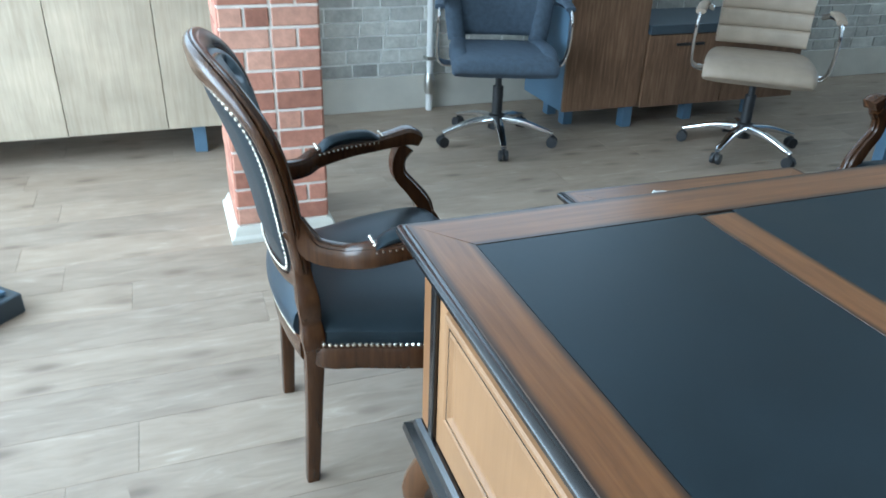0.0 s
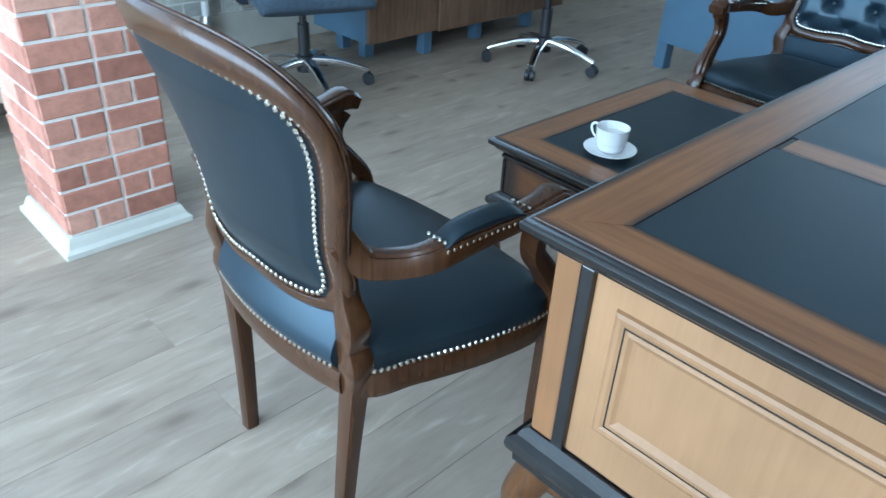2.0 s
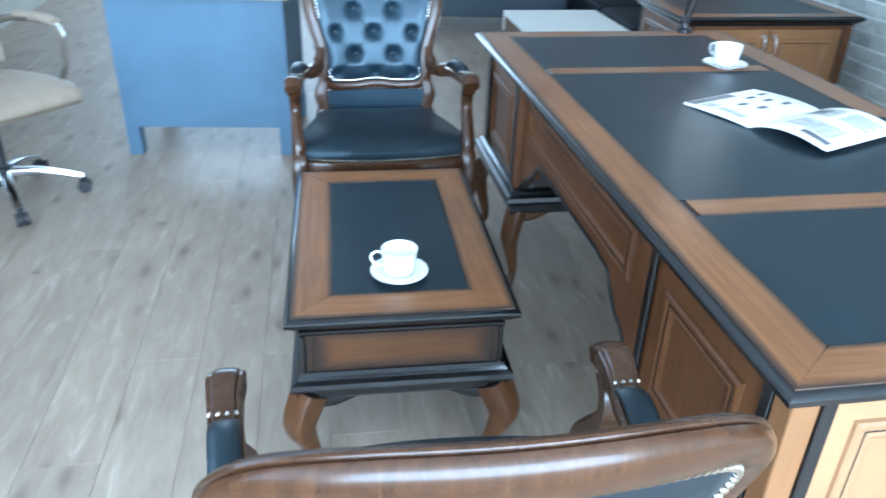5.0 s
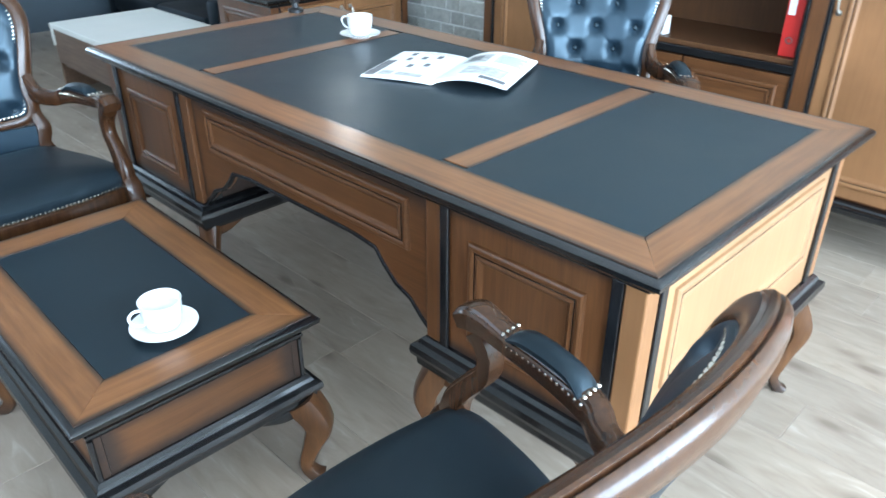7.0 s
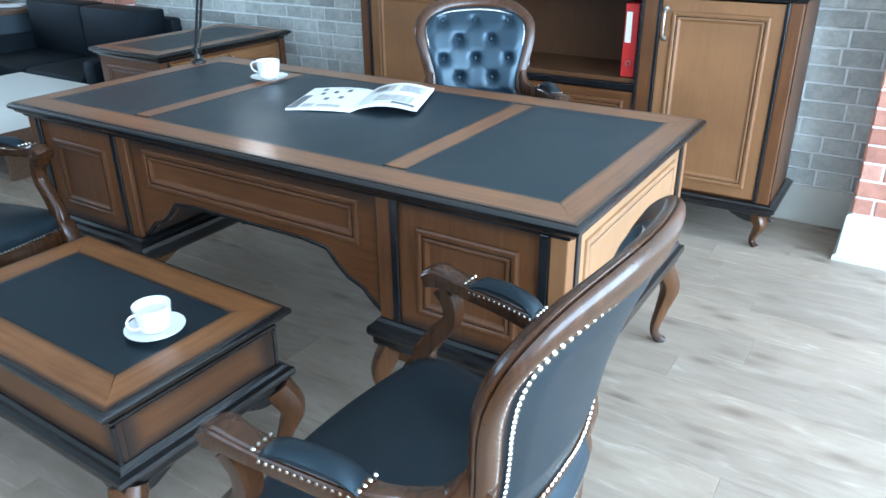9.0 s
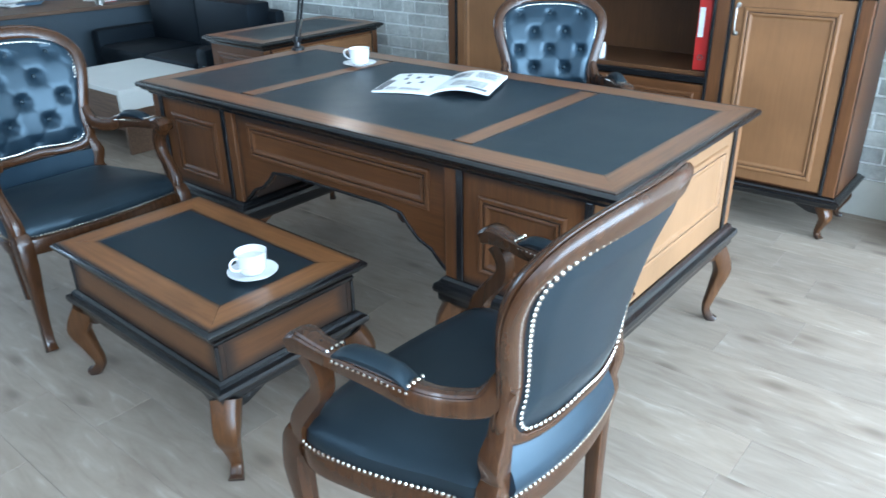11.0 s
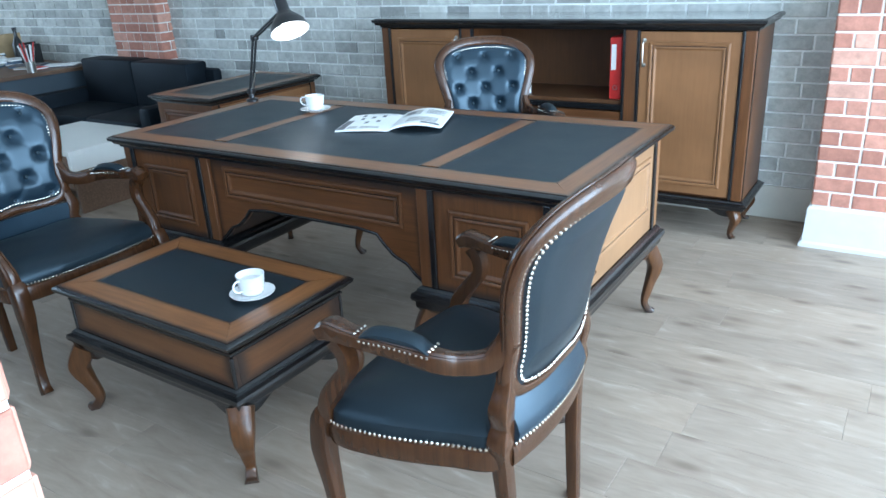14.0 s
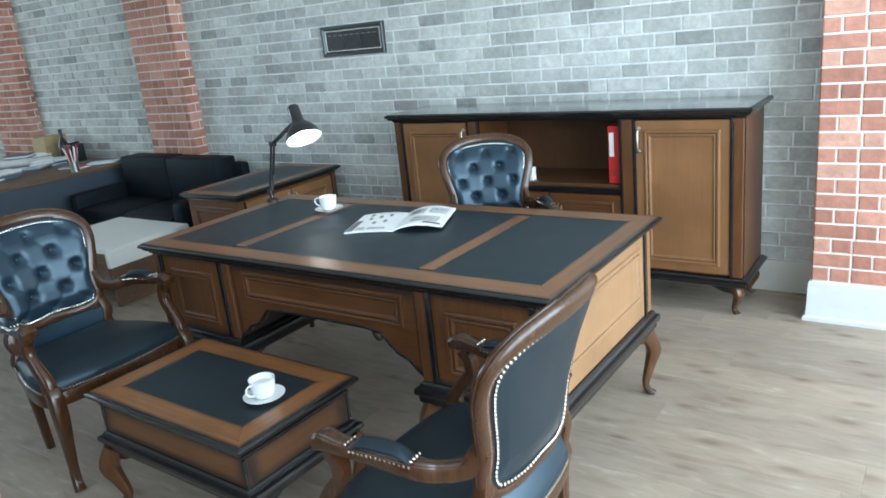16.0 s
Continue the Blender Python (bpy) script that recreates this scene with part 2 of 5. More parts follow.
def brick_mat(name, stops, by_island):
    m, nt, b = mat(name, 0.75)
    if by_island:
        rnd = nt.nodes.new("ShaderNodeNewGeometry").outputs["Random Per Island"]
    else:
        rnd = nt.nodes.new("ShaderNodeObjectInfo").outputs["Random"]
    c = ramp(nt, rnd, stops)
    tc = nt.nodes.new("ShaderNodeTexCoord").outputs["Object"]
    mott = noise_out(nt, tc, 26.0, 6.0, 0.7)
    tone = ramp(nt, mott, [(0.3, (0.76, 0.76, 0.76)), (0.7, (1.18, 1.18, 1.18))])
    c = mixed(nt, "MULTIPLY", 1.0, c, tone)
    # patches of lime bloom and soot, wider than a brick
    wide = noise_out(nt, tc, 3.1, 5.0, 0.62)
    c = mixed(nt, "MULTIPLY", 1.0, c, ramp(nt, wide, [(0.34, (0.86, 0.85, 0.84)), (0.66, (1.10, 1.10, 1.10))]))
    nt.links.new(c, b.inputs["Base Color"])
    bump(nt, b, mott, 0.35, 0.002)
    return m


RED_STOPS = [(0.0, (0.30, 0.125, 0.085)), (0.3, (0.40, 0.172, 0.118)), (0.7, (0.47, 0.215, 0.150)), (1.0, (0.55, 0.300, 0.220))]
GREY_STOPS = [(0.0, (0.29, 0.293, 0.275)), (0.12, (0.41, 0.414, 0.386)), (0.6, (0.50, 0.506, 0.468)), (1.0, (0.59, 0.596, 0.55))]
M_BRICK = brick_mat("red_brick", RED_STOPS, False)
M_BRICKJ = brick_mat("red_brick_joined", RED_STOPS, True)
M_GREY = brick_mat("grey_brick", GREY_STOPS, False)
M_GREYJ = brick_mat("grey_brick_joined", GREY_STOPS, True)


def laminate():
    m, nt, b = mat("oak_laminate", 0.5, 0, 0.0)
    vec = coords(nt, (1.3, 6.5, 4))
    fine = noise_out(nt, vec, 4.0, 6.0, 0.58, 1.0)
    base = ramp(nt, fine, [(0.25, (0.242, 0.186, 0.138)), (0.42, (0.288, 0.227, 0.172)), (0.60, (0.324, 0.260, 0.200)), (0.78, (0.45, 0.378, 0.302))])
    oi = nt.nodes.new("ShaderNodeObjectInfo")
    tone = ramp(nt, oi.outputs["Random"], [(0.0, (0.90, 0.90, 0.91)), (1.0, (1.06, 1.05, 1.04))])
    c = mixed(nt, "MULTIPLY", 1.0, base, tone)
    cloud = noise_out(nt, coords(nt, (1.3, 3.2, 1)), 2.6, 4.0, 0.6, 0.4)
    c = mixed(nt, "MULTIPLY", 1.0, c, ramp(nt, cloud, [(0.32, (0.88, 0.87, 0.86)), (0.62, (1.05, 1.05, 1.05))]))
    kn = node(nt, "ShaderNodeTexVoronoi", Scale=1.0)
    kn.voronoi_dimensions = "2D"
    nt.links.new(coords(nt, (2.9, 7.4, 1)), kn.inputs["Vector"])
    knot = ramp(nt, kn.outputs["Distance"], [(0.05, (1, 1, 1)), (0.12, (0.55, 0.55, 0.55)), (0.17, (0.24, 0.24, 0.24)), (0.30, (0, 0, 0))])
    pick = nt.nodes.new("ShaderNodeSeparateColor")
    nt.links.new(kn.outputs["Color"], pick.inputs[0])
    few = node(nt, "ShaderNodeMapRange", From_Min=0.28, From_Max=0.80, To_Max=0.95)
    nt.links.new(pick.outputs[0], few.inputs[0])
    km = nt.nodes.new("ShaderNodeMath")
    km.operation = "MULTIPLY"
    nt.links.new(knot, km.inputs[0])
    nt.links.new(few.outputs[0], km.inputs[1])
    nt.links.new(mixed(nt, "MIX", km.outputs[0], c, (0.165, 0.122, 0.090)), b.inputs["Base Color"])
    rr = node(nt, "ShaderNodeMapRange", To_Min=0.42, To_Max=0.58)
    nt.links.new(fine, rr.inputs[0])
    nt.links.new(rr.outputs[0], b.inputs["Roughness"])
    bump(nt, b, fine, 0.10, 0.001)
    return m


M_FLOOR = laminate()


# ---------------------------------------------------------------- mesh tools
def finish(name, bm, material, smooth=False):
    bmesh.ops.recalc_face_normals(bm, faces=bm.faces[:])
    me = bpy.data.meshes.new(name)
    bm.to_mesh(me)
    bm.free()
    me.materials.append(material)
    if smooth:
        for p in me.polygons:
            p.use_smooth = True
        me.set_sharp_from_angle(angle=radians(38))
    return me


def part(name, bm, material, parent, label="", smooth=False, kind=""):
    ob = new(name, finish(name, bm, material, smooth))
    if parent is not None:
        ob.parent = parent
    return tagged(ob, label=label, kind=kind)


def thing(name, label, category, group="", kind="", at=None):
    ob = new(name)
    if at is not None:
        ob.matrix_world = at
    return tagged(ob, label, category, group, kind)


def box(bm, x0, x1, y0, y1, z0, z1, bev=0.0):
    m = Matrix.Translation(((x0 + x1) / 2, (y0 + y1) / 2, (z0 + z1) / 2)) @ Matrix.Diagonal((abs(x1 - x0), abs(y1 - y0), abs(z1 - z0), 1))
    made = bmesh.ops.create_cube(bm, size=1.0, matrix=m)
    if bev:
        edges = list({e for v in made["verts"] for e in v.link_edges})
        bmesh.ops.bevel(bm, geom=edges, offset=bev, segments=2, profile=0.5, affect="EDGES")
    return bm


def boxed(x0, x1, y0, y1, z0, z1, bev=0.0):
    return box(bmesh.new(), x0, x1, y0, y1, z0, z1, bev)


def spline(pts, n=8, closed=False):
    """Catmull-Rom through the points."""
    pts = [Vector(p) for p in pts]
    out, k = [], len(pts)
    for i in range(k if closed else k - 1):
        if closed:
            p0, p1, p2, p3 = (pts[(i + j) % k] for j in (-1, 0, 1, 2))
        else:
            p0, p1, p2, p3 = pts[max(i - 1, 0)], pts[i], pts[i + 1], pts[min(i + 2, k - 1)]
        for s in range(n):
            t = s / n
            out.append(0.5 * ((2 * p1) + (p2 - p0) * t + (2 * p0 - 5 * p1 + 4 * p2 - p3) * t * t + (3 * p1 - p0 - 3 * p2 + p3) * t ** 3))
    if not closed:
        out.append(pts[-1])
    return out


def rounded(n=12, e=0.6):
    """A rounded square profile, half a unit each way."""
    ring = []
    for i in range(n):
        a = 2 * math.pi * (i + 0.5) / n
        c, s = math.cos(a), math.sin(a)
        ring.append((0.5 * math.copysign(abs(c) ** e, c), 0.5 * math.copysign(abs(s) ** e, s)))
    return ring


ROUND, SOFT = rounded(12, 1.0), rounded(12, 0.55)
MOULD = [(-0.5, -0.5), (0.5, -0.5), (0.5, 0.1), (0.42, 0.3), (0.28, 0.36), (0.22, 0.3), (0.14, 0.44), (-0.08, 0.5), (-0.26, 0.44), (-0.32, 0.32), (-0.44, 0.26), (-0.5, 0.1)]

RAIL = [(-0.30, -0.47), (-0.26, -0.5), (0.10, -0.5), (0.28, -0.46), (0.42, -0.36), (0.49, -0.20), (0.5, -0.08), (0.44, -0.02), (0.5, 0.05), (0.5, 0.14), (0.43, 0.26), (0.36, 0.27), (0.33, 0.38), (0.2, 0.48), (-0.1, 0.5), (-0.3, 0.42), (-0.36, 0.3), (-0.5, 0.26), (-0.5, -0.02), (-0.30, -0.14)]

ARM = [(-0.44, -0.5), (0.44, -0.5), (0.5, -0.4), (0.5, 0.28), (0.44, 0.36), (0.36, 0.36), (0.30, 0.46), (0.12, 0.5), (-0.12, 0.5), (-0.30, 0.46), (-0.36, 0.36), (-0.44, 0.36), (-0.5, 0.28), (-0.5, -0.4)]


def sweep(bm, pts, w, h, up, ring=SOFT, closed=False):
    """A bar along pts; w across, h along up; numbers or one value a point."""
    k = len(pts)
    w = [w] * k if isinstance(w, (int, float)) else w
    h = [h] * k if isinstance(h, (int, float)) else h
    up = [Vector(up)] * k if not isinstance(up, list) else up
    rings = []
    for i, p in enumerate(pts):
        a = pts[(i - 1) % k] if closed or i else p
        b = pts[(i + 1) % k] if closed or i < k - 1 else p
        t = (b - a).normalized()
        s = t.cross(up[i])
        s = s.normalized() if s.length > 1e-6 else Vector((1, 0, 0))
        u = s.cross(t).normalized()
        rings.append([bm.verts.new(p + s * (cx * w[i]) + u * (cy * h[i])) for cx, cy in ring])
    m = len(ring)
    for i in range(k if closed else k - 1):
        r0, r1 = rings[i], rings[(i + 1) % k]
        for j in range(m):
            bm.faces.new((r0[j], r0[(j + 1) % m], r1[(j + 1) % m], r1[j]))
    if not closed:
        bm.faces.new(rings[0][::-1])
        bm.faces.new(rings[-1])
    return bm


def lerp_list(vals, k):
    """Stretches a few values evenly over k places."""
    xs = np.linspace(0, len(vals) - 1, k)
    return [float(v) for v in np.interp(xs, range(len(vals)), vals)]


def loft_rect(bm, x0, x1, y0, y1, profile, cap0=True, cap1=True):
    """A moulding round a rectangle: profile of (outset, z), mitred at the corners."""
    rings = []
    for o, z in profile:
        rings.append([bm.verts.new(c) for c in ((x0 - o, y0 - o, z), (x1 + o, y0 - o, z), (x1 + o, y1 + o, z), (x0 - o, y1 + o, z))])
    for a, b in zip(rings, rings[1:]):
        for j in range(4):
            bm.faces.new((a[j], a[(j + 1) % 4], b[(j + 1) % 4], b[j]))
    if cap0:
        bm.faces.new(rings[0][::-1])
    if cap1:
        bm.faces.new(rings[-1])
    return bm


def face_frame(bm, m, u0, u1, v0, v1, profile):
    """A raised frame on an upright face: local u, v in the plane and depth out of it; profile of (inset, depth)."""
    rings = []
    for o, d in profile:
        rings.append([bm.verts.new(m @ Vector(c)) for c in ((u0 + o, v0 + o, d), (u1 - o, v0 + o, d), (u1 - o, v1 - o, d), (u0 + o, v1 - o, d))])
    for a, b in zip(rings, rings[1:]):
        for j in range(4):
            bm.faces.new((a[j], a[(j + 1) % 4], b[(j + 1) % 4], b[j]))
    bm.faces.new(rings[-1])
    return bm


def lathe(bm, profile, segs=32, centre=(0, 0, 0), close=False):
    c, rings = Vector(centre), []
    for r, z in profile:
        if r < 1e-5:
            rings.append([bm.verts.new(c + Vector((0, 0, z)))])
        else:
            rings.append([bm.verts.new(c + Vector((r * math.cos(2 * math.pi * i / segs), r * math.sin(2 * math.pi * i / segs), z))) for i in range(segs)])
    pairs = list(zip(rings, rings[1:]))
    if close:
        pairs.append((rings[-1], rings[0]))
    for a, b in pairs:
        for j in range(segs):
            k = (j + 1) % segs
            if len(a) == 1 and len(b) > 1:
                bm.faces.new((a[0], b[k], b[j]))
            elif len(b) == 1 and len(a) > 1:
                bm.faces.new((a[j], a[k], b[0]))
            elif len(a) > 1:
                bm.faces.new((a[j], a[k], b[k], b[j]))
    return bm


def rod(bm, a, b, r, ring=ROUND):
    a, b = Vector(a), Vector(b)
    up = Vector((0, 0, 1)) if abs((b - a).normalized().z) < 0.9 else Vector((0, 1, 0))
    return sweep(bm, [a, b], 2 * r, 2 * r, up, ring)


def nail_row(bm, pts, gap, r, outs):
    """Domed upholstery nails along a line of points; outs: outward directions."""
    since = gap
    for i in range(len(pts) - 1):
        seg = pts[i + 1] - pts[i]
        length, at = seg.length, 0.0
        while length - at >= gap - since:
            at += gap - since
            since = 0.0
            p = pts[i] + seg * (at / max(length, 1e-9))
            o = outs[i].normalized()
            s = o.orthogonal().normalized()
            u = o.cross(s)
            base = [bm.verts.new(p + (s * math.cos(a) + u * math.sin(a)) * r) for a in (k * math.pi / 3 for k in range(6))]
            ring = [bm.verts.new(p + (s * math.cos(a) + u * math.sin(a)) * r * 0.7 + o * r * 0.6) for a in (k * math.pi / 3 for k in range(6))]
            tip = bm.verts.new(p + o * r * 0.85)
            for k in range(6):
                bm.faces.new((base[k], base[(k + 1) % 6], ring[(k + 1) % 6], ring[k]))
                bm.faces.new((ring[k], ring[(k + 1) % 6], tip))
        since += length - at
    return bm


def cabriole(bm, x, y, z_top, sx, sy, out=0.035, thick=0.055):
    """A curved leg that swings out at the knee along (sx, sy) and ends in a small pad foot."""
    d = Vector((sx, sy, 0)).normalized()
    base = Vector((x, y, 0))
    knee, ankle = 0.72 * z_top, 0.18 * z_top
    pts = [base + Vector((0, 0, z_top)), base + d * out * 0.9 + Vector((0, 0, knee)), base + d * out * 0.45 + Vector((0, 0, 0.45 * z_top)),
           base - d * out * 0.05 + Vector((0, 0, ankle)), base + d * out * 0.35 + Vector((0, 0, 0.05 * z_top)), base + d * out * 0.75 + Vector((0, 0, 0.0))]
    pts = spline(pts, 5)
    t = lerp_list([thick * 1.15, thick * 1.0, thick * 0.66, thick * 0.46, thick * 0.5, thick * 0.62], len(pts))
    side = Vector((-d.y, d.x, 0))
    return sweep(bm, pts, t, t, side, SOFT)


# ---------------------------------------------------------------- structure
def structure(name, bm, material, label, category, parent=None):
    return tagged(new(name, finish(name, bm, material)), label, category, kind="structure")


ceiling = structure("ceiling", boxed(WEST - 0.2, EAST + 0.2, SOUTH - 0.2, NORTH + 0.2, HIGH, HIGH + 0.2), M_WHITEP, "plain white painted showroom ceiling", "ceiling")
wall_north = structure("wall_north", boxed(WEST - 0.2, EAST + 0.2, NORTH, NORTH + 0.2, 0, HIGH), M_MORTARG, "grey brick wall with pale mortar joints", "wall")
south = bmesh.new()
for box_x0, box_x1, box_z0, box_z1 in ((WEST - 0.2, EAST + 0.2, 0, 1.15), (WEST - 0.2, EAST + 0.2, 2.9, HIGH), (WEST - 0.2, -2.8, 1.15, 2.9), (3.2, EAST + 0.2, 1.15, 2.9)):
    box(south, box_x0, box_x1, SOUTH - 0.2, SOUTH, box_z0, box_z1)
wall_south = structure("wall_south", south, M_MORTARG, "blue-grey brick wall with pale mortar joints", "wall")


def wall_with_hole(name, x0, x1, y0, y1, z0, z1, label):
    bm = bmesh.new()
    box(bm, x0, x1, SOUTH, y0, 0, HIGH)
    box(bm, x0, x1, y1, NORTH, 0, HIGH)
    box(bm, x0, x1, y0, y1, 0, z0)
    box(bm, x0, x1, y0, y1, z1, HIGH)
    return structure(name, bm, M_WHITEP, label, "wall")


wall_east = wall_with_hole("wall_east", EAST, EAST + 0.2, -3.1, 2.1, 0.12, 2.9, "white painted wall round the shop window")
wall_west = wall_with_hole("wall_west", WEST - 0.2, WEST, -2.9, 0.5, 1.3, 2.9, "white painted wall round a high window")


def window_frame(name, x, y0, y1, z0, z1, count, label):
    win = thing(name, label, "window", kind="structure")
    for i in range(count + 1):
        y = y0 + (y1 - y0) * i / count
        part("mullion", boxed(x - 0.03, x + 0.03, max(y0, y - 0.03), min(y1, y + 0.03), z0, z1, 0.004), M_WHITEP, win)
    for z in (z0 + 0.03, z1 - 0.03):
        part("rail", boxed(x - 0.028, x + 0.028, y0 + 0.03, y1 - 0.03, z - 0.03, z + 0.03, 0.004), M_WHITEP, win)
    return win


window_frame("window_1", EAST + 0.1, -3.1, 2.1, 0.12, 2.9, 4, "tall white framed shop window")
win3 = thing("window_3", "wide white framed window above the south wall", "window", kind="structure")
for k in range(7):
    wx = -2.77 + 5.94 * k / 6
    part("mullion", boxed(wx - 0.03, wx + 0.03, SOUTH - 0.13, SOUTH - 0.07, 1.15, 2.9, 0.004), M_WHITEP, win3)
part("sill", boxed(-2.8, 3.2, SOUTH - 0.19, SOUTH + 0.03, 1.151, 1.175, 0.004), M_WHITEP, win3)
window_frame("window_2", WEST - 0.1, -2.9, 0.5, 1.3, 2.9, 3, "high white framed window")


def band(name, x0, x1, y0, y1, h):
    bm = bmesh.new()
    box(bm, x0, x1, y0, y1, 0, h, 0.003)
    return structure(name, bm, M_PLASTER, "cream plaster skirting band", "baseboard")


band("baseboard_north", WEST, EAST, NORTH - 0.015, NORTH, 0.18)
band("baseboard_south", WEST, EAST, SOUTH, SOUTH + 0.015, 0.20)

COURSE, JOINT = 0.0785, 0.0105


def brick_bm(bm, m, u0, u1, v0, v1, d):
    """A brick on an upright face: front proud by d, edges chamfered."""
    c = 0.003
    a = [bm.verts.new(m @ Vector(p)) for p in ((u0, v0, 0), (u1, v0, 0), (u1, v1, 0), (u0, v1, 0))]
    b = [bm.verts.new(m @ Vector(p)) for p in ((u0, v0, d - c), (u1, v0, d - c), (u1, v1, d - c), (u0, v1, d - c))]
    f = [bm.verts.new(m @ Vector(p)) for p in ((u0 + c, v0 + c, d), (u1 - c, v0 + c, d), (u1 - c, v1 - c, d), (u0 + c, v1 - c, d))]
    for p, q in ((a, b), (b, f)):
        for j in range(4):
            bm.faces.new((p[j], p[(j + 1) % 4], q[(j + 1) % 4], q[j]))
    bm.faces.new(f)


def courses(width, z0, z1, bond, rng, high=COURSE):
    """Bricks of a face as (u0, u1, v0, v1); a bond is the lengths that repeat in even and in odd courses."""
    z, i = z0, 0
    while z + high <= z1:
        row = bond[i % 2]
        k = rng.randrange(len(row)) if len(row) > 3 else 0
        u = -rng.random() * (0.16 if len(row) > 3 else 0.012)
        while u < width:
            length = row[k % len(row)] * rng.uniform(0.96, 1.04)
            a, b = max(u, 0), min(u + length - JOINT, width)
            if b - a > 0.022:
                yield a, b, z + JOINT / 2, z + high - JOINT / 2
            u += length
            k += 1
        z += high
        i += 1


RED_BOND = ((0.092, 0.092, 0.186), (0.186, 0.092, 0.092))
GREY_BOND = ((0.21, 0.11, 0.21, 0.15, 0.21), (0.11, 0.21, 0.16, 0.21, 0.21))


def upright(origin, along, out):
    """Face matrix: local x runs along the wall, y up, z out of it."""
    a, o = Vector(along), Vector(out)
    m = Matrix((a, Vector((0, 0, 1)), o)).transposed().to_4x4()
    return Matrix.Translation(origin) @ m


def pillar(name, x0, x1, y0, y1, foot, faces, label, singles):
    """A square pillar clad in red brick on a white moulded foot."""
    ob = structure(name, boxed(x0, x1, y0, y1, 0, HIGH), M_MORTAR, label, "pillar")
    base = loft_rect(bmesh.new(), x0, x1, y0, y1, [(0.035, 0.0), (0.035, 0.018), (0.022, 0.028), (0.016, foot - 0.012), (0.010, foot), (-0.01, foot)], False, True)
    part("foot", base, M_PLINTH if foot > 0.1 else M_PLASTER, ob, "pale painted plinth")
    rng = random.Random(len(name) * 7 + int(x0 * 100))
    rest = bmesh.new()
    sides = {"N": ((x1, y1, 0), (-1, 0, 0), (0, 1, 0), x1 - x0), "S": ((x0, y0, 0), (1, 0, 0), (0, -1, 0), x1 - x0),
             "E": ((x1, y0, 0), (0, 1, 0), (1, 0, 0), y1 - y0), "W": ((x0, y1, 0), (0, -1, 0), (-1, 0, 0), y1 - y0)}
    for f in faces:
        o, al, out, w = sides[f]
        m = upright(o, al, out)
        for u0, u1, v0, v1 in courses(w, foot + 0.002, HIGH - 0.02, RED_BOND, rng, 0.0738):
            if f in singles and v1 < 2.3:
                one = bmesh.new()
                brick_bm(one, m, u0, u1, v0, v1, 0.005 + rng.random() * 0.002)
                part("brick", one, M_BRICK, ob)
            else:
                brick_bm(rest, m, u0, u1, v0, v1, 0.006)
    part("brick_course", rest, M_BRICKJ, ob, kind="stuff")
    return ob


def clad(wall, m, width, z0, z1, part_from, part_to, part_z):
    rng = random.Random(5)
    rest = bmesh.new()
    for u0, u1, v0, v1 in courses(width, z0, z1, GREY_BOND, rng):
        if part_from < u0 < part_to and v1 < part_z:
            one = bmesh.new()
            brick_bm(one, m, u0, u1, v0, v1, 0.006 + rng.random() * 0.004)
            part("brick", one, M_GREY, wall)
        else:
            brick_bm(rest, m, u0, u1, v0, v1, 0.006 + rng.random() * 0.004)
    part("brick_course", rest, M_GREYJ, wall, kind="stuff")


# ---------------------------------------------------------------- armchair
def back_depth(lat, z):
    """How far forward the back stands at a place of its outline."""
    u = z - 0.55
    return -0.035 - 0.06 * u - 0.50 * u * u + 0.75 * lat * lat


HALF_BACK = [(0, 0.986), (0.112, 0.979), (0.193, 0.954), (0.237, 0.909), (0.243, 0.856), (0.228, 0.788), (0.207, 0.712), (0.198, 0.655), (0.201, 0.613), (0.193, 0.577), (0.163, 0.553), (0.086, 0.546), (0, 0.553)]
OUTLINE = HALF_BACK + [(-a, z) for a, z in HALF_BACK[-2:0:-1]]


def outline3(inset=0.0, off=0.0):
    flat = spline([(a, 0, z) for a, z in OUTLINE], 6, True)
    k, out = len(flat), []
    for i in range(k):
        t = (flat[(i + 1) % k] - flat[i - 1]).normalized()
        n = Vector((t.z, 0, -t.x))
        if n.dot(flat[i] - Vector((0, 0, 0.79))) > 0:
            n = -n
        p = flat[i] + n * inset
        out.append(Vector((p.x, back_depth(p.x, p.z) + off, p.z)))
    return out


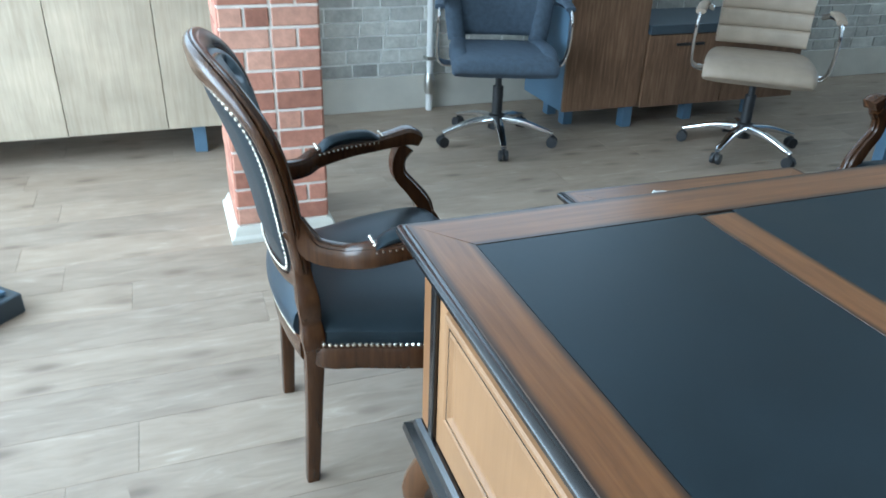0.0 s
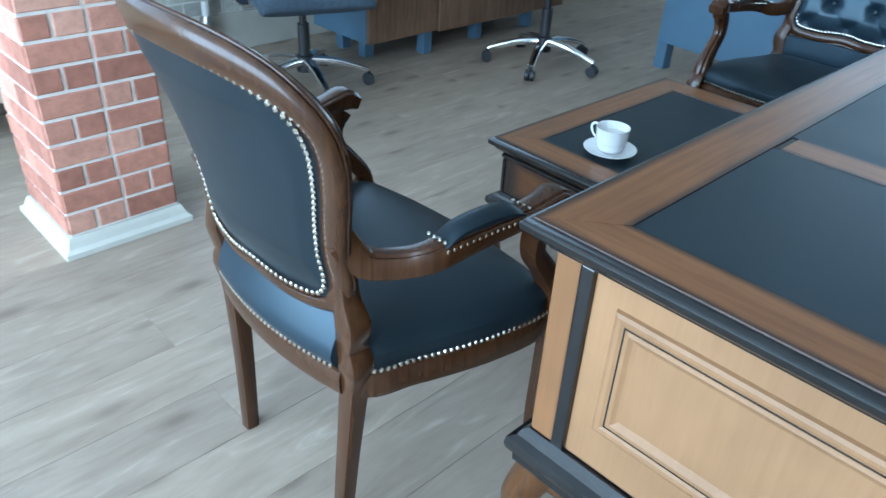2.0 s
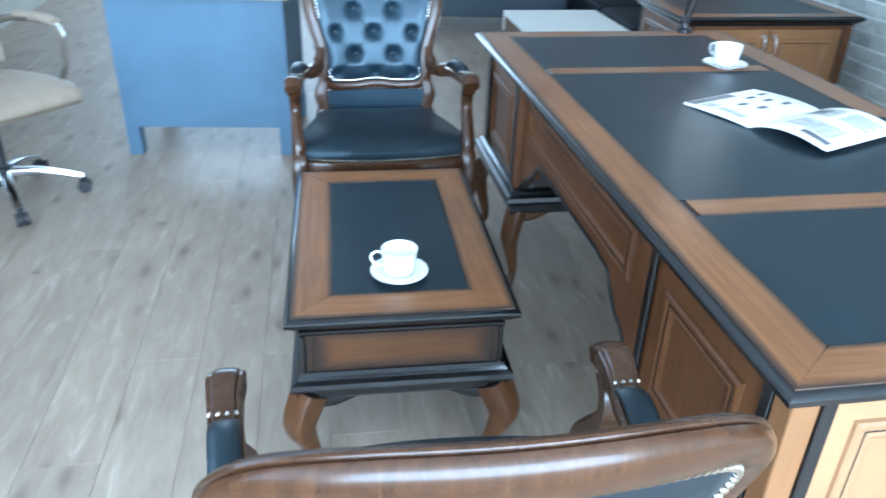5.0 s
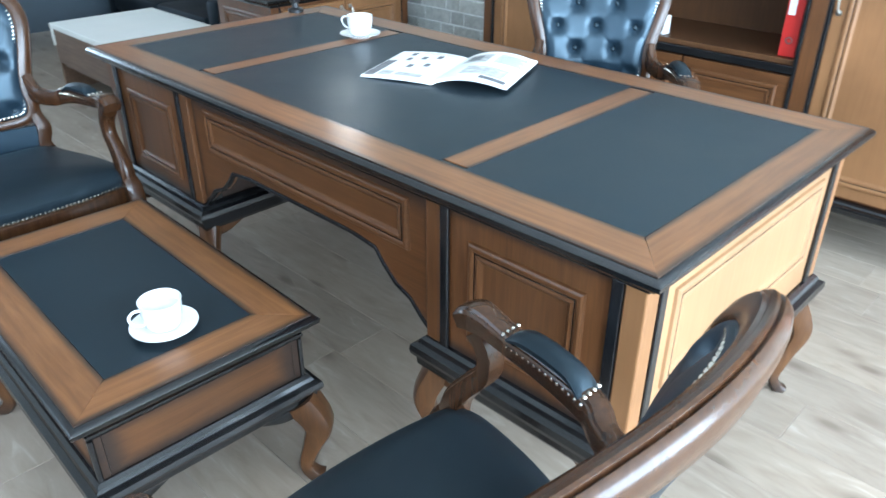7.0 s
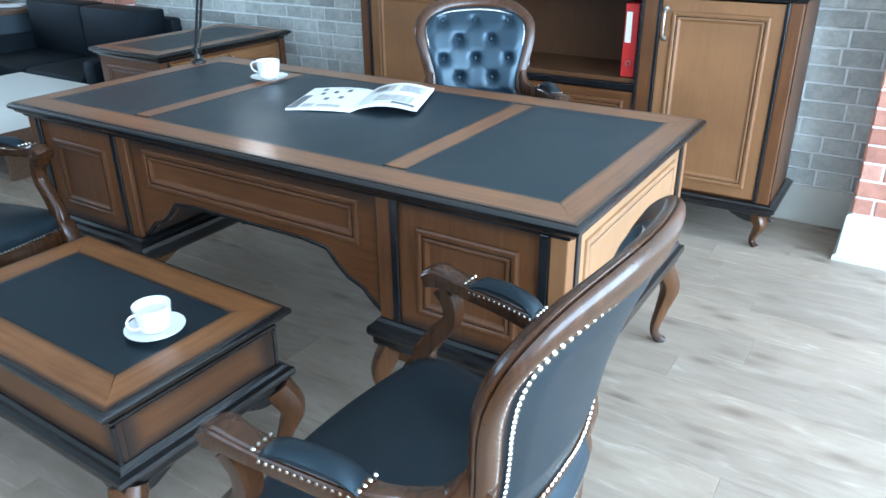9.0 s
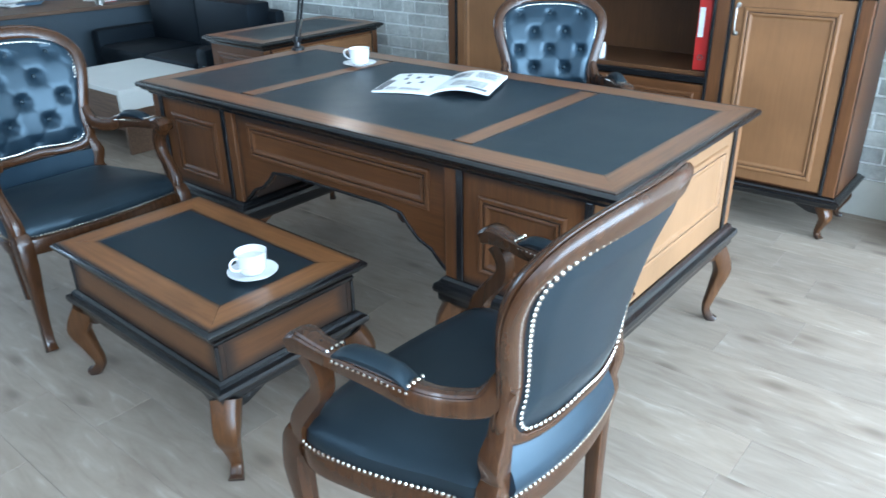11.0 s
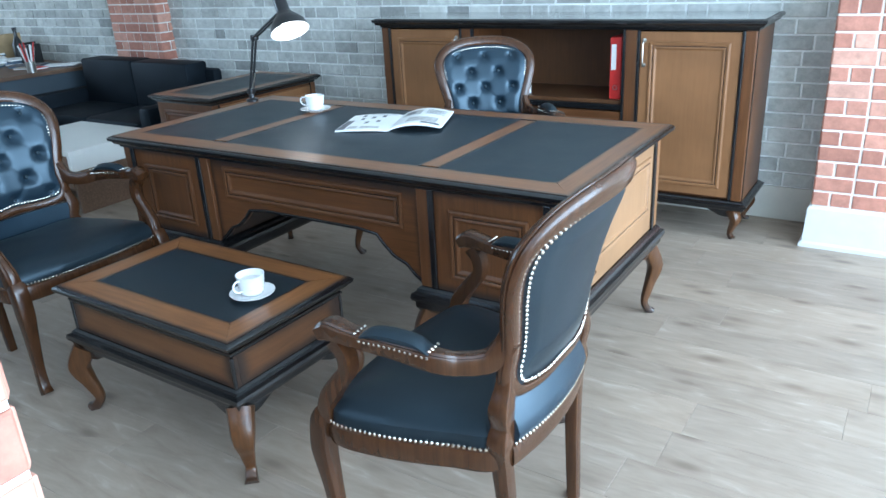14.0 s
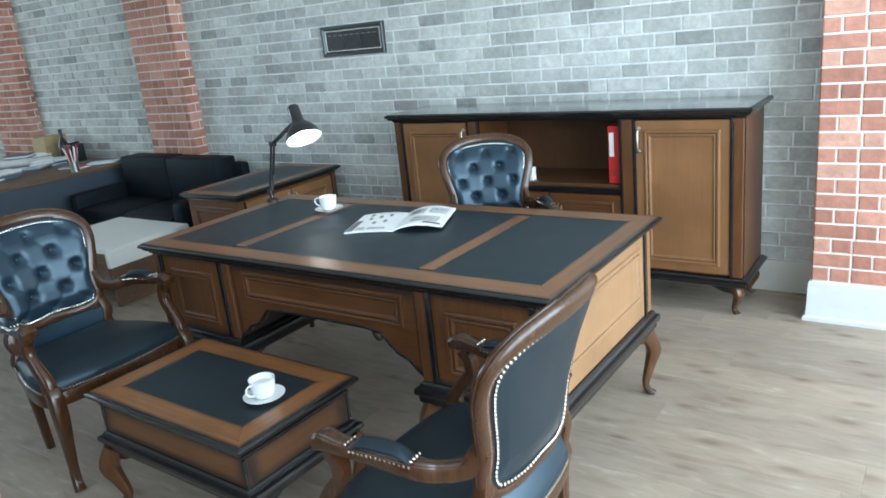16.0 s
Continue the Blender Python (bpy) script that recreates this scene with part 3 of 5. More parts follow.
def back_sheet(bm, off, puff, tufted, inset, n=44):
    """The upholstered field inside the frame, as a grid from the centre line outwards."""
    ring = outline3(inset)
    rows = []
    zs = np.linspace(0.563, 0.972, 2 * n)
    for z in zs:
        half = 0.0
        for i in range(len(ring)):
            a, b = ring[i - 1], ring[i]
            if (a.z - z) * (b.z - z) <= 0 and abs(a.z - b.z) > 1e-9:
                t = (z - a.z) / (b.z - a.z)
                half = max(half, abs(a.x + (b.x - a.x) * t))
        row = []
        for j in range(n + 1):
            s = -1 + 2 * j / n
            lat = s * half
            edge = min(1.0, (1 - abs(s)) * 5, (z - zs[0]) * 14, (zs[-1] - z) * 14)
            d = puff * (math.sqrt(max(edge, 0)) if tufted else max(edge, 0) ** 0.9)
            if tufted:
                u, v = lat / 0.146, (z - 0.915) / 0.162
                a, b = u + v, u - v
                fa, fb = abs(math.sin(math.pi * a)), abs(math.sin(math.pi * b))
                d *= 0.88 + 0.12 * min(1.0, math.sqrt(fa * fb) * 2.0)
                ra = min(math.hypot(lat - bx, z - bz) for bx, bz in BUTTONS)
                d -= 0.026 * math.exp(-(ra / 0.022) ** 2) * min(1, edge)
            row.append(bm.verts.new((lat, back_depth(lat, z) + off + d, z)))
        rows.append(row)
    for r0, r1 in zip(rows, rows[1:]):
        for j in range(n):
            bm.faces.new((r0[j], r0[j + 1], r1[j + 1], r1[j]))
    return bm


BUTTONS = [(x, 0.915 - 0.162 * r) for r in range(3) for x in (-0.146, 0, 0.146)] + [(x, 0.834 - 0.162 * r) for r in range(2) for x in (-0.073, 0.073)]


def seat_outline(grow=0.0, n=14):
    """Round the seat from the back left corner, counter-clockwise seen from above."""
    pts = [(-0.198, 0.006), (0.0, -0.010), (0.198, 0.006), (0.248, 0.11), (0.295, 0.27), (0.300, 0.40), (0.20, 0.437), (0.0, 0.452), (-0.20, 0.437), (-0.300, 0.40), (-0.295, 0.27), (-0.248, 0.11)]
    out = []
    for p in spline([(x, y, 0) for x, y in pts], 6, True):
        c = Vector((0, 0.2, 0))
        d = (p - c)
        out.append(p + d.normalized() * grow)
    return out


def armchair(label, tall=1.0):
    ch = thing("armchair", label, "armchair")
    # seat rail
    bm = bmesh.new()
    ring = seat_outline()
    sweep(bm, [p + Vector((0, 0, 0.385)) for p in ring], 0.036, 0.062, (0, 0, 1), SOFT, True)
    part("seat_frame", bm, M_CHAIR, ch, smooth=True)
    # cushion
    bm = bmesh.new()
    levels = [(0.004, 0.405), (0.010, 0.425), (0.006, 0.447), (-0.012, 0.462), (-0.05, 0.474), (-0.10, 0.481), (-0.16, 0.485)]
    loops = [[bm.verts.new(p + Vector((0, 0, z))) for p in seat_outline(g)] for g, z in levels]
    for a, b in zip(loops, loops[1:]):
        for j in range(len(a)):
            bm.faces.new((a[j], a[(j + 1) % len(a)], b[(j + 1) % len(a)], b[j]))
    mid = bm.verts.new((0, 0.2, 0.486))
    for j in range(len(loops[-1])):
        bm.faces.new((loops[-1][j], loops[-1][(j + 1) % len(loops[-1])], mid))
    bm.faces.new(loops[0][::-1])
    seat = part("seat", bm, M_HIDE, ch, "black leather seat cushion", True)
    ring = seat_outline(0.016)
    pts = [p + Vector((0, 0, 0.421)) for p in ring] + [ring[0] + Vector((0, 0, 0.421))]
    part("nail_trim", nail_row(bmesh.new(), pts, 0.0125, 0.0052, [(p - Vector((0, 0.2, p.z))) for p in pts]), M_NAIL, seat, "row of domed metal nails", True, "stuff")
    # back frame, moulded in front
    path = outline3()
    k = len(path)
    ups = [Vector((0, 1, 0.25)) for _ in range(k)]
    wide = [float(np.interp(p.z, (0.56, 0.62, 0.92, 0.98), (0.042, 0.052, 0.054, 0.062))) for p in path]
    bm = sweep(bmesh.new(), path, wide, 0.040, ups, RAIL, True)
    part("back_frame", bm, M_CHAIR, ch, "carved dark walnut back frame", True)
    front = part("back_cushion", back_sheet(bmesh.new(), 0.008, 0.028, True, 0.012), M_HIDE_SKY, ch, "deep-buttoned black leather back", True)
    for bx, bz in BUTTONS:
        y = back_depth(bx, bz) + 0.008 + 0.008
        part("button", lathe(bmesh.new(), [(0.0085, -0.003), (0.0085, 0.001), (0.006, 0.0045), (0, 0.006)], 10), M_HIDE, front, smooth=True).matrix_basis = pose(bx, y - 0.004, bz, -73)
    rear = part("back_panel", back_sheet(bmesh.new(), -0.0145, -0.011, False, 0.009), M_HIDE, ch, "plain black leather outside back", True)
    for off, face, owner in ((-0.0205, -1, rear), (0.0195, 1, front)):
        ringp = outline3(0.0185 if face < 0 else 0.0265, off)
        ringp.append(ringp[0])
        part("nail_trim", nail_row(bmesh.new(), ringp, 0.0125, 0.0054, [Vector((0, face, 0.28 * face))] * len(ringp)), M_NAIL, owner, "row of domed metal nails", True, "stuff")
    # filled gap between the seat and the back
    bm = bmesh.new()
    cols = []
    for j in range(13):
        x = -0.188 + 0.376 * j / 12
        cols.append([bm.verts.new((x, y0 + 0.6 * x * x, z)) for y0, z in ((-0.040, 0.418), (-0.052, 0.432), (-0.056, 0.447), (-0.050, 0.470), (-0.034, 0.505), (-0.020, 0.535), (-0.004, 0.535), (-0.004, 0.418))])
    for a, b in zip(cols, cols[1:]):
        for j in range(8):
            bm.faces.new((a[j], a[(j + 1) % 8], b[(j + 1) % 8], b[j]))
    bm.faces.new(cols[0])
    bm.faces.new(cols[-1][::-1])
    # The bluer, glossier copy imitates window light reflected by the pad.
    pad = part("lower_back_pad", bm, M_HIDE_SKY, ch, "black leather pad under the back", True)
    bow = [Vector((x, 0.6 * x * x, 0)) for x in np.linspace(-0.192, 0.192, 15)]
    part("rear_rail", sweep(bmesh.new(), [p + Vector((0, -0.028, 0.388)) for p in bow], 0.036, 0.058, (0, 0, 1), SOFT), M_CHAIR, ch, smooth=True)
    row = [p + Vector((0, -0.049, 0.425)) for p in bow]
    part("nail_trim", nail_row(bmesh.new(), row, 0.0125, 0.0050, [Vector((-1.2 * p.x, -1, 0)) for p in bow]), M_NAIL, pad, "row of domed metal nails", True, "stuff")
    for s in (-1, 1):
        # stile and back leg in one bar
        pts = spline([(s * 0.176, -0.012, 0.0), (s * 0.188, -0.002, 0.2), (s * 0.202, 0.004, 0.37), (s * 0.212, 0.002, 0.43), (s * 0.204, 0.0, 0.47), (s * 0.214, -0.004, 0.52), (s * 0.203, -0.008, 0.565), (s * 0.201, -0.011, 0.605)], 5)
        t = lerp_list([0.031, 0.036, 0.043, 0.052, 0.044, 0.050, 0.040, 0.036], len(pts))
        part("back_leg", sweep(bmesh.new(), pts, t, t, (0, 1, 0), rounded(12, 0.35)), M_CHAIR, ch, smooth=True)
        # front leg, arm post and arm
        pts = spline([(s * 0.303, 0.452, 0.0), (s * 0.300, 0.436, 0.03), (s * 0.297, 0.428, 0.10), (s * 0.298, 0.438, 0.22), (s * 0.300, 0.448, 0.32), (s * 0.298, 0.440, 0.40), (s * 0.297, 0.425, 0.43)], 5)
        t = lerp_list([0.040, 0.035, 0.033, 0.042, 0.054, 0.056, 0.050], len(pts))
        part("front_leg", sweep(bmesh.new(), pts, t, t, (0, 1, 0), rounded(12, 0.4)), M_CHAIR, ch, smooth=True)
        pts = spline([(s * 0.297, 0.425, 0.42), (s * 0.299, 0.416, 0.47), (s * 0.302, 0.380, 0.522), (s * 0.303, 0.347, 0.565), (s * 0.304, 0.346, 0.609), (s * 0.305, 0.368, 0.642)], 5)
        t = lerp_list([0.050, 0.046, 0.040, 0.038, 0.040, 0.046], len(pts))
        part("arm_post", sweep(bmesh.new(), pts, t, [v * 1.05 for v in t], (0, 1, 0), MOULD), M_CHAIR, ch, smooth=True)
        pts = spline([(s * 0.206, -0.022, 0.692), (s * 0.210, -0.004, 0.664), (s * 0.222, 0.022, 0.638), (s * 0.250, 0.075, 0.632), (s * 0.276, 0.115, 0.643), (s * 0.290, 0.20, 0.656), (s * 0.300, 0.29, 0.662), (s * 0.305, 0.335, 0.668), (s * 0.306, 0.372, 0.673), (s * 0.306, 0.402, 0.660)], 5)
        t = lerp_list([0.034, 0.036, 0.038, 0.040, 0.044, 0.048, 0.048, 0.050, 0.058, 0.054], len(pts))
        h = lerp_list([0.050, 0.050, 0.048, 0.046, 0.048, 0.040, 0.036, 0.040, 0.046, 0.034], len(pts))
        part("arm", sweep(bmesh.new(), pts, t, h, (0, 0, 1), ARM), M_CHAIR, ch, smooth=True)
        pts = spline([(s * 0.278, 0.125, 0.660), (s * 0.284, 0.155, 0.678), (s * 0.291, 0.205, 0.684), (s * 0.297, 0.255, 0.683), (s * 0.300, 0.288, 0.672)], 4)
        h = lerp_list([0.008, 0.026, 0.032, 0.028, 0.008], len(pts))
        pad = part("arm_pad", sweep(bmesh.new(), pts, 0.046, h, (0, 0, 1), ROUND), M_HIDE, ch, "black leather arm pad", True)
        bm = bmesh.new()
        for q in (-1, 1):
            row = [p + Vector((q * 0.0225, 0, -0.012)) for p in spline([(s * 0.278, 0.122, 0.667), (s * 0.291, 0.205, 0.676), (s * 0.301, 0.29, 0.678)], 6)]
            nail_row(bm, row, 0.0125, 0.0041, [Vector((q, 0, 0.25))] * len(row))
        for (cx, cy, cz) in ((s * 0.277, 0.119, 0.670), (s * 0.301, 0.294, 0.682)):
            row = [Vector((cx + 0.02 * q, cy, cz)) for q in (-1, 0, 1)]
            nail_row(bm, row, 0.0125, 0.0041, [Vector((0, 0, 1))] * 3)
        part("nail_trim", bm, M_NAIL, pad, "row of domed metal nails", True, "stuff")
    return ch


# ---------------------------------------------------------------- classic desk set
FIELD = [(0.0, 0.0), (0.002, 0.006), (0.007, 0.009), (0.014, 0.0085), (0.018, 0.006), (0.024, 0.006), (0.029, 0.0075), (0.035, 0.003), (0.040, 0.001)]


def top_boards(owner, x0, x1, y0, y1, z, bx, by, strips):
    """Moulded black edge, mitred boards and dark writing fields."""
    edge = loft_rect(bmesh.new(), x0, x1, y0, y1, [(-0.05, z - 0.046), (-0.032, z - 0.046), (-0.030, z - 0.036), (-0.016, z - 0.032), (-0.010, z - 0.022), (0.0, z - 0.018), (0.002, z - 0.008), (-0.004, z - 0.001), (-0.011, z + 0.0005)])
    part("top_edge", edge, M_EDGE, owner, "black moulded edge", True)
    o, t = 0.012, z + 0.003
    ix0, ix1, iy0, iy1 = x0 + bx, x1 - bx, y0 + by, y1 - by
    x0, x1, y0, y1 = x0 + o, x1 - o, y0 + o, y1 - o
    for name, quad, m in (("border_board", ((x0, y0), (x1, y0), (ix1, iy0), (ix0, iy0)), M_TOP_X), ("border_board", ((x1, y1), (x0, y1), (ix0, iy1), (ix1, iy1)), M_TOP_X),
                          ("border_board", ((x1, y0), (x1, y1), (ix1, iy1), (ix1, iy0)), M_TOP_Y), ("border_board", ((x0, y1), (x0, y0), (ix0, iy0), (ix0, iy1)), M_TOP_Y)):
        bm = bmesh.new()
        c = Vector((sum(q[0] for q in quad) / 4, sum(q[1] for q in quad) / 4, 0))
        lo = [bm.verts.new((q[0], q[1], z)) for q in quad]
        hi = []
        for i, q in enumerate(quad):
            d = (c - Vector((q[0], q[1], 0)))
            hi.append(bm.verts.new((q[0] + math.copysign(0.0006, d.x), q[1] + math.copysign(0.0006, d.y), t)))
        for j in range(4):
            bm.faces.new((lo[j], lo[(j + 1) % 4], hi[(j + 1) % 4], hi[j]))
        bm.faces.new(hi)
        part(name, bm, m, owner)
    cuts = [ix0] + [v for s in strips for v in s] + [ix1]
    for a, c in zip(cuts[0::2], cuts[1::2]):
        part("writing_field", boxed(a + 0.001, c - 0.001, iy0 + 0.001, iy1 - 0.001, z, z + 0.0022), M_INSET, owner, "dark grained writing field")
    for a, c in strips:
        part("cross_board", boxed(a, c, iy0 + 0.013, iy1 - 0.013, z, t, 0.0006), M_TOP_Y, owner)


def plinth_profile(z1, h):
    return [(-0.02, z1 - h), (0.012, z1 - h), (0.020, z1 - h * 0.86), (0.021, z1 - h * 0.62), (0.030, z1 - h * 0.56), (0.033, z1 - h * 0.44), (0.031, z1 - h * 0.27), (0.018, z1 - h * 0.2), (0.014, z1 - h * 0.08), (0.006, z1), (-0.02, z1)]


def apron_scrolls(bm, x, y, z, sx, sy):
    """Curved brackets beside a leg."""
    for ax, ay in ((-sx, 0), (0, -sy)):
        pts = spline([(x + ax * 0.015, y + ay * 0.015, z - 0.012), (x + ax * 0.05, y + ay * 0.05, z - 0.016), (x + ax * 0.085, y + ay * 0.085, z - 0.010), (x + ax * 0.115, y + ay * 0.115, z - 0.003)], 4)
        sweep(bm, pts, 0.028, lerp_list([0.06, 0.045, 0.026, 0.008], len(pts)), (0, 0, 1), SOFT)


DX0, DX1, DY0, DY1, DZ = -2.113, 0.0, 0.0, 0.987, 0.782


def desk():
    d = thing("executive_desk", "large walnut executive desk with black edges and dark writing fields", "desk")
    top_boards(d, DX0, DX1, DY0, DY1, DZ, 0.098, 0.116, ((-1.591, -1.518), (-0.595, -0.522)))
    bx0, bx1, by0, by1, zb, zt = DX0 + 0.042, DX1 - 0.042, DY0 + 0.045, DY1 - 0.045, 0.385, DZ - 0.046
    for px0, px1 in ((bx0, bx0 + 0.515), (bx1 - 0.515, bx1)):
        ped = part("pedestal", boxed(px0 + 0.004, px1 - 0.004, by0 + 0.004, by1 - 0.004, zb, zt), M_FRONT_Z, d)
        part("plinth", loft_rect(bmesh.new(), px0, px1, by0, by1, plinth_profile(zb, 0.088)), M_EDGE, ped, "black moulded plinth")
        # corner posts with black grooves
        for x, sx in ((px0, -1), (px1, 1)):
            for y, sy in ((by0, -1), (by1, 1)):
                a, b = sorted((x, x - sx * 0.040))
                c, e = sorted((y, y - sy * 0.040))
                # East-end posts take a lighter veneer: window light painted into their colour.
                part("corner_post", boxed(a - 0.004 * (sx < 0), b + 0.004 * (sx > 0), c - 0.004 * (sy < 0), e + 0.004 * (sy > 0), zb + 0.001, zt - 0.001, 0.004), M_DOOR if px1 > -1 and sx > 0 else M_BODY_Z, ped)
                g0, g1 = sorted((x - sx * 0.041, x - sx * 0.064))
                part("black_bead", boxed(g0, g1, y - 0.002 - 0.006 * (sy < 0), y + 0.002 + 0.006 * (sy > 0), zb + 0.001, zt - 0.001, 0.003), M_EDGE, ped)
                h0, h1 = sorted((y - sy * 0.041, y - sy * 0.064))
                part("black_bead", boxed(x - 0.002 - 0.006 * (sx < 0), x + 0.002 + 0.006 * (sx > 0), h0, h1, zb + 0.001, zt - 0.001, 0.003), M_EDGE, ped)
        # framed panels, front and ends
        w = px1 - px0
        face_frame_part(ped, upright((px0, by0 + 0.004, 0), (1, 0, 0), (0, -1, 0)), 0.115, w - 0.115, zb + 0.045, zt - 0.062, M_BODY_Z)
        if px1 > -1:
            face = upright((px1 - 0.004, by0, 0), (0, 1, 0), (1, 0, 0))
        else:
            face = upright((px0 + 0.004, by1, 0), (0, -1, 0), (-1, 0, 0))
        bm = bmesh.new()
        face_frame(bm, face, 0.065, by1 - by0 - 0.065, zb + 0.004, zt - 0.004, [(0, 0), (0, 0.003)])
        # Same veneer as the front; the lighter tone paints in the window light.
        part("end_board", bm, M_LIT_VENEER, ped, "veneered end board, toned as lit by the window")
        face_frame_part(ped, face @ Matrix.Translation((0, 0, 0.003)), 0.105, by1 - by0 - 0.105, zb + 0.082, zt - 0.045, M_LIT_VENEER)
        # drawers on the sitter's side
        for i in range(3):
            z0 = zb + 0.01 + i * (zt - zb - 0.02) / 3
            m = upright((px1, by1 - 0.004, 0), (-1, 0, 0), (0, 1, 0))
            bm = bmesh.new()
            face_frame(bm, m, 0.075, w - 0.075, z0 + 0.005, z0 + (zt - zb - 0.02) / 3 - 0.005, [(0, 0), (0, 0.014), (0.004, 0.018)])
            dr = part("drawer", bm, M_BODY_X, ped)
            part("knob", lathe(bmesh.new(), [(0.006, 0), (0.006, 0.012), (0.013, 0.018), (0.012, 0.025), (0, 0.028)], 12), M_STEEL, dr, smooth=True).matrix_basis = m @ Matrix.Translation((w / 2, z0 + 0.055, 0.018))
        for x, sx in ((px0 + 0.018, -1), (px1 - 0.018, 1)):
            for y, sy in ((by0 + 0.018, -1), (by1 - 0.018, 1)):
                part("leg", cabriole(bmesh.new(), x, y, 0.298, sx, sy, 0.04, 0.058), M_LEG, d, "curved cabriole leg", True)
                bm = bmesh.new()
                apron_scrolls(bm, x, y, 0.295, sx, sy)
                part("leg_bracket", bm, M_LEG, d, smooth=True)
    # modesty panel with a scalloped lower edge
    mx0, mx1 = bx0 + 0.515, bx1 - 0.515
    mid = (mx0 + mx1) / 2
    half = (mx1 - mx0) / 2
    bottom = [(0.0, 0.545), (0.45, 0.545), (0.62, 0.535), (0.68, 0.50), (0.76, 0.465), (0.86, 0.445), (0.93, 0.41), (1.0, 0.385)]
    low = [(mid + half * s, z) for s, z in bottom]
    low = [(2 * mid - x, z) for x, z in low[:0:-1]] + low
    bm = bmesh.new()
    front, rear = [], []
    for x, z in low:
        front.append((bm.verts.new((x, by0 + 0.012, z)), bm.verts.new((x, by0 + 0.012, zt))))
        rear.append((bm.verts.new((x, by0 + 0.034, z)), bm.verts.new((x, by0 + 0.034, zt))))
    for i in range(len(low) - 1):
        bm.faces.new((front[i][0], front[i + 1][0], front[i + 1][1], front[i][1]))
        bm.faces.new((rear[i + 1][0], rear[i][0], rear[i][1], rear[i + 1][1]))
        bm.faces.new((front[i + 1][0], front[i][0], rear[i][0], rear[i + 1][0]))
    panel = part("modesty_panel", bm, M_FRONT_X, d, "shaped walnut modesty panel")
    bead = sweep(bmesh.new(), [Vector((x, by0 + 0.014, z + 0.004)) for x, z in low], 0.012, 0.014, (0, 1, 0), SOFT)
    part("black_bead", bead, M_EDGE, panel, smooth=True)
    face_frame_part(panel, upright((mx0, by0 + 0.012, 0), (1, 0, 0), (0, -1, 0)), 0.07, mx1 - mx0 - 0.07, 0.575, zt - 0.03, M_BODY_X)
    part("rear_apron", boxed(mx0, mx1, by1 - 0.03, by1 - 0.01, 0.66, zt), M_BODY_X, d)
    return d


def face_frame_part(owner, m, u0, u1, v0, v1, material):
    bm = bmesh.new()
    face_frame(bm, m, u0, u1, v0, v1, FIELD)
    f = part("panel_moulding", bm, material, owner)
    bm = bmesh.new()
    for o, dp in ((0.019, 0.0064),):
        rings = []
        for oo, dd in ((o, dp), (o + 0.0028, dp)):
            rings.append([bm.verts.new(m @ Vector(c)) for c in ((u0 + oo, v0 + oo, dd), (u1 - oo, v0 + oo, dd), (u1 - oo, v1 - oo, dd), (u0 + oo, v1 - oo, dd))])
        for j in range(4):
            bm.faces.new((rings[0][j], rings[0][(j + 1) % 4], rings[1][(j + 1) % 4], rings[1][j]))
    part("dark_line", bm, M_EDGE, f)
    return f


def coffee_table():
    t = thing("coffee_table", "low walnut coffee table with a dark inset and black mouldings", "coffee table")
    x0, x1, y0, y1, z = -1.546, -0.694, -0.680, -0.151, 0.476
    top_boards(t, x0, x1, y0, y1, z, 0.105, 0.105, ())
    bx0, bx1, by0, by1 = x0 + 0.035, x1 - 0.035, y0 + 0.035, y1 - 0.035
    for y, s in ((by0, 1), (by1, -1)):
        a, c = sorted((y, y + 0.02 * s))
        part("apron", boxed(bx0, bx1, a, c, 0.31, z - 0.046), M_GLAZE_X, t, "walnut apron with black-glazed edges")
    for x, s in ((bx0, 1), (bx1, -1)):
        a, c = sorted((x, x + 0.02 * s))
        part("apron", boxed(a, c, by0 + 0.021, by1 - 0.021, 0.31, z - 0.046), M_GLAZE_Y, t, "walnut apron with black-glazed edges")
    part("plinth", loft_rect(bmesh.new(), bx0, bx1, by0, by1, plinth_profile(0.315, 0.070)), M_EDGE, t, "black moulded plinth")
    part("upper_bead", loft_rect(bmesh.new(), bx0, bx1, by0, by1, [(-0.005, z - 0.060), (0.004, z - 0.058), (0.007, z - 0.052), (0.007, z - 0.0465)], False, False), M_EDGE, t, "black bead under the top")
    for x in (bx0, bx1):
        for y in (by0, by1):
            part("corner_bead", rod(bmesh.new(), (x, y, 0.316), (x, y, z - 0.061), 0.006), M_EDGE, t, smooth=True)
    for x, sx in ((bx0 + 0.008, -1), (bx1 - 0.008, 1)):
        for y, sy in ((by0 + 0.008, -1), (by1 - 0.008, 1)):
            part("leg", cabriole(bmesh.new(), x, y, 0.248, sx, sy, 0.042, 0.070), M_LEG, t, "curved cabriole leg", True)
            bm = bmesh.new()
            apron_scrolls(bm, x, y, 0.246, sx, sy)
            part("leg_bracket", bm, M_EDGE, t, "black scroll bracket", True)
    return t


def handle(owner, m, length):
    """A bowed bar handle, upright on a face."""
    bm = sweep(bmesh.new(), spline([(0, -length / 2, 0), (0, -length * 0.42, 0.02), (0, 0, 0.027), (0, length * 0.42, 0.02), (0, length / 2, 0)], 5), 0.009, 0.008, (1, 0, 0), ROUND)
    for s in (-1, 1):
        lathe(bm, [(0.011, 0), (0.010, 0.004), (0, 0.006)], 12, (0, s * length / 2, 0))
    part("handle", bm, M_STEEL, owner, "polished metal bow handle", True).matrix_basis = m


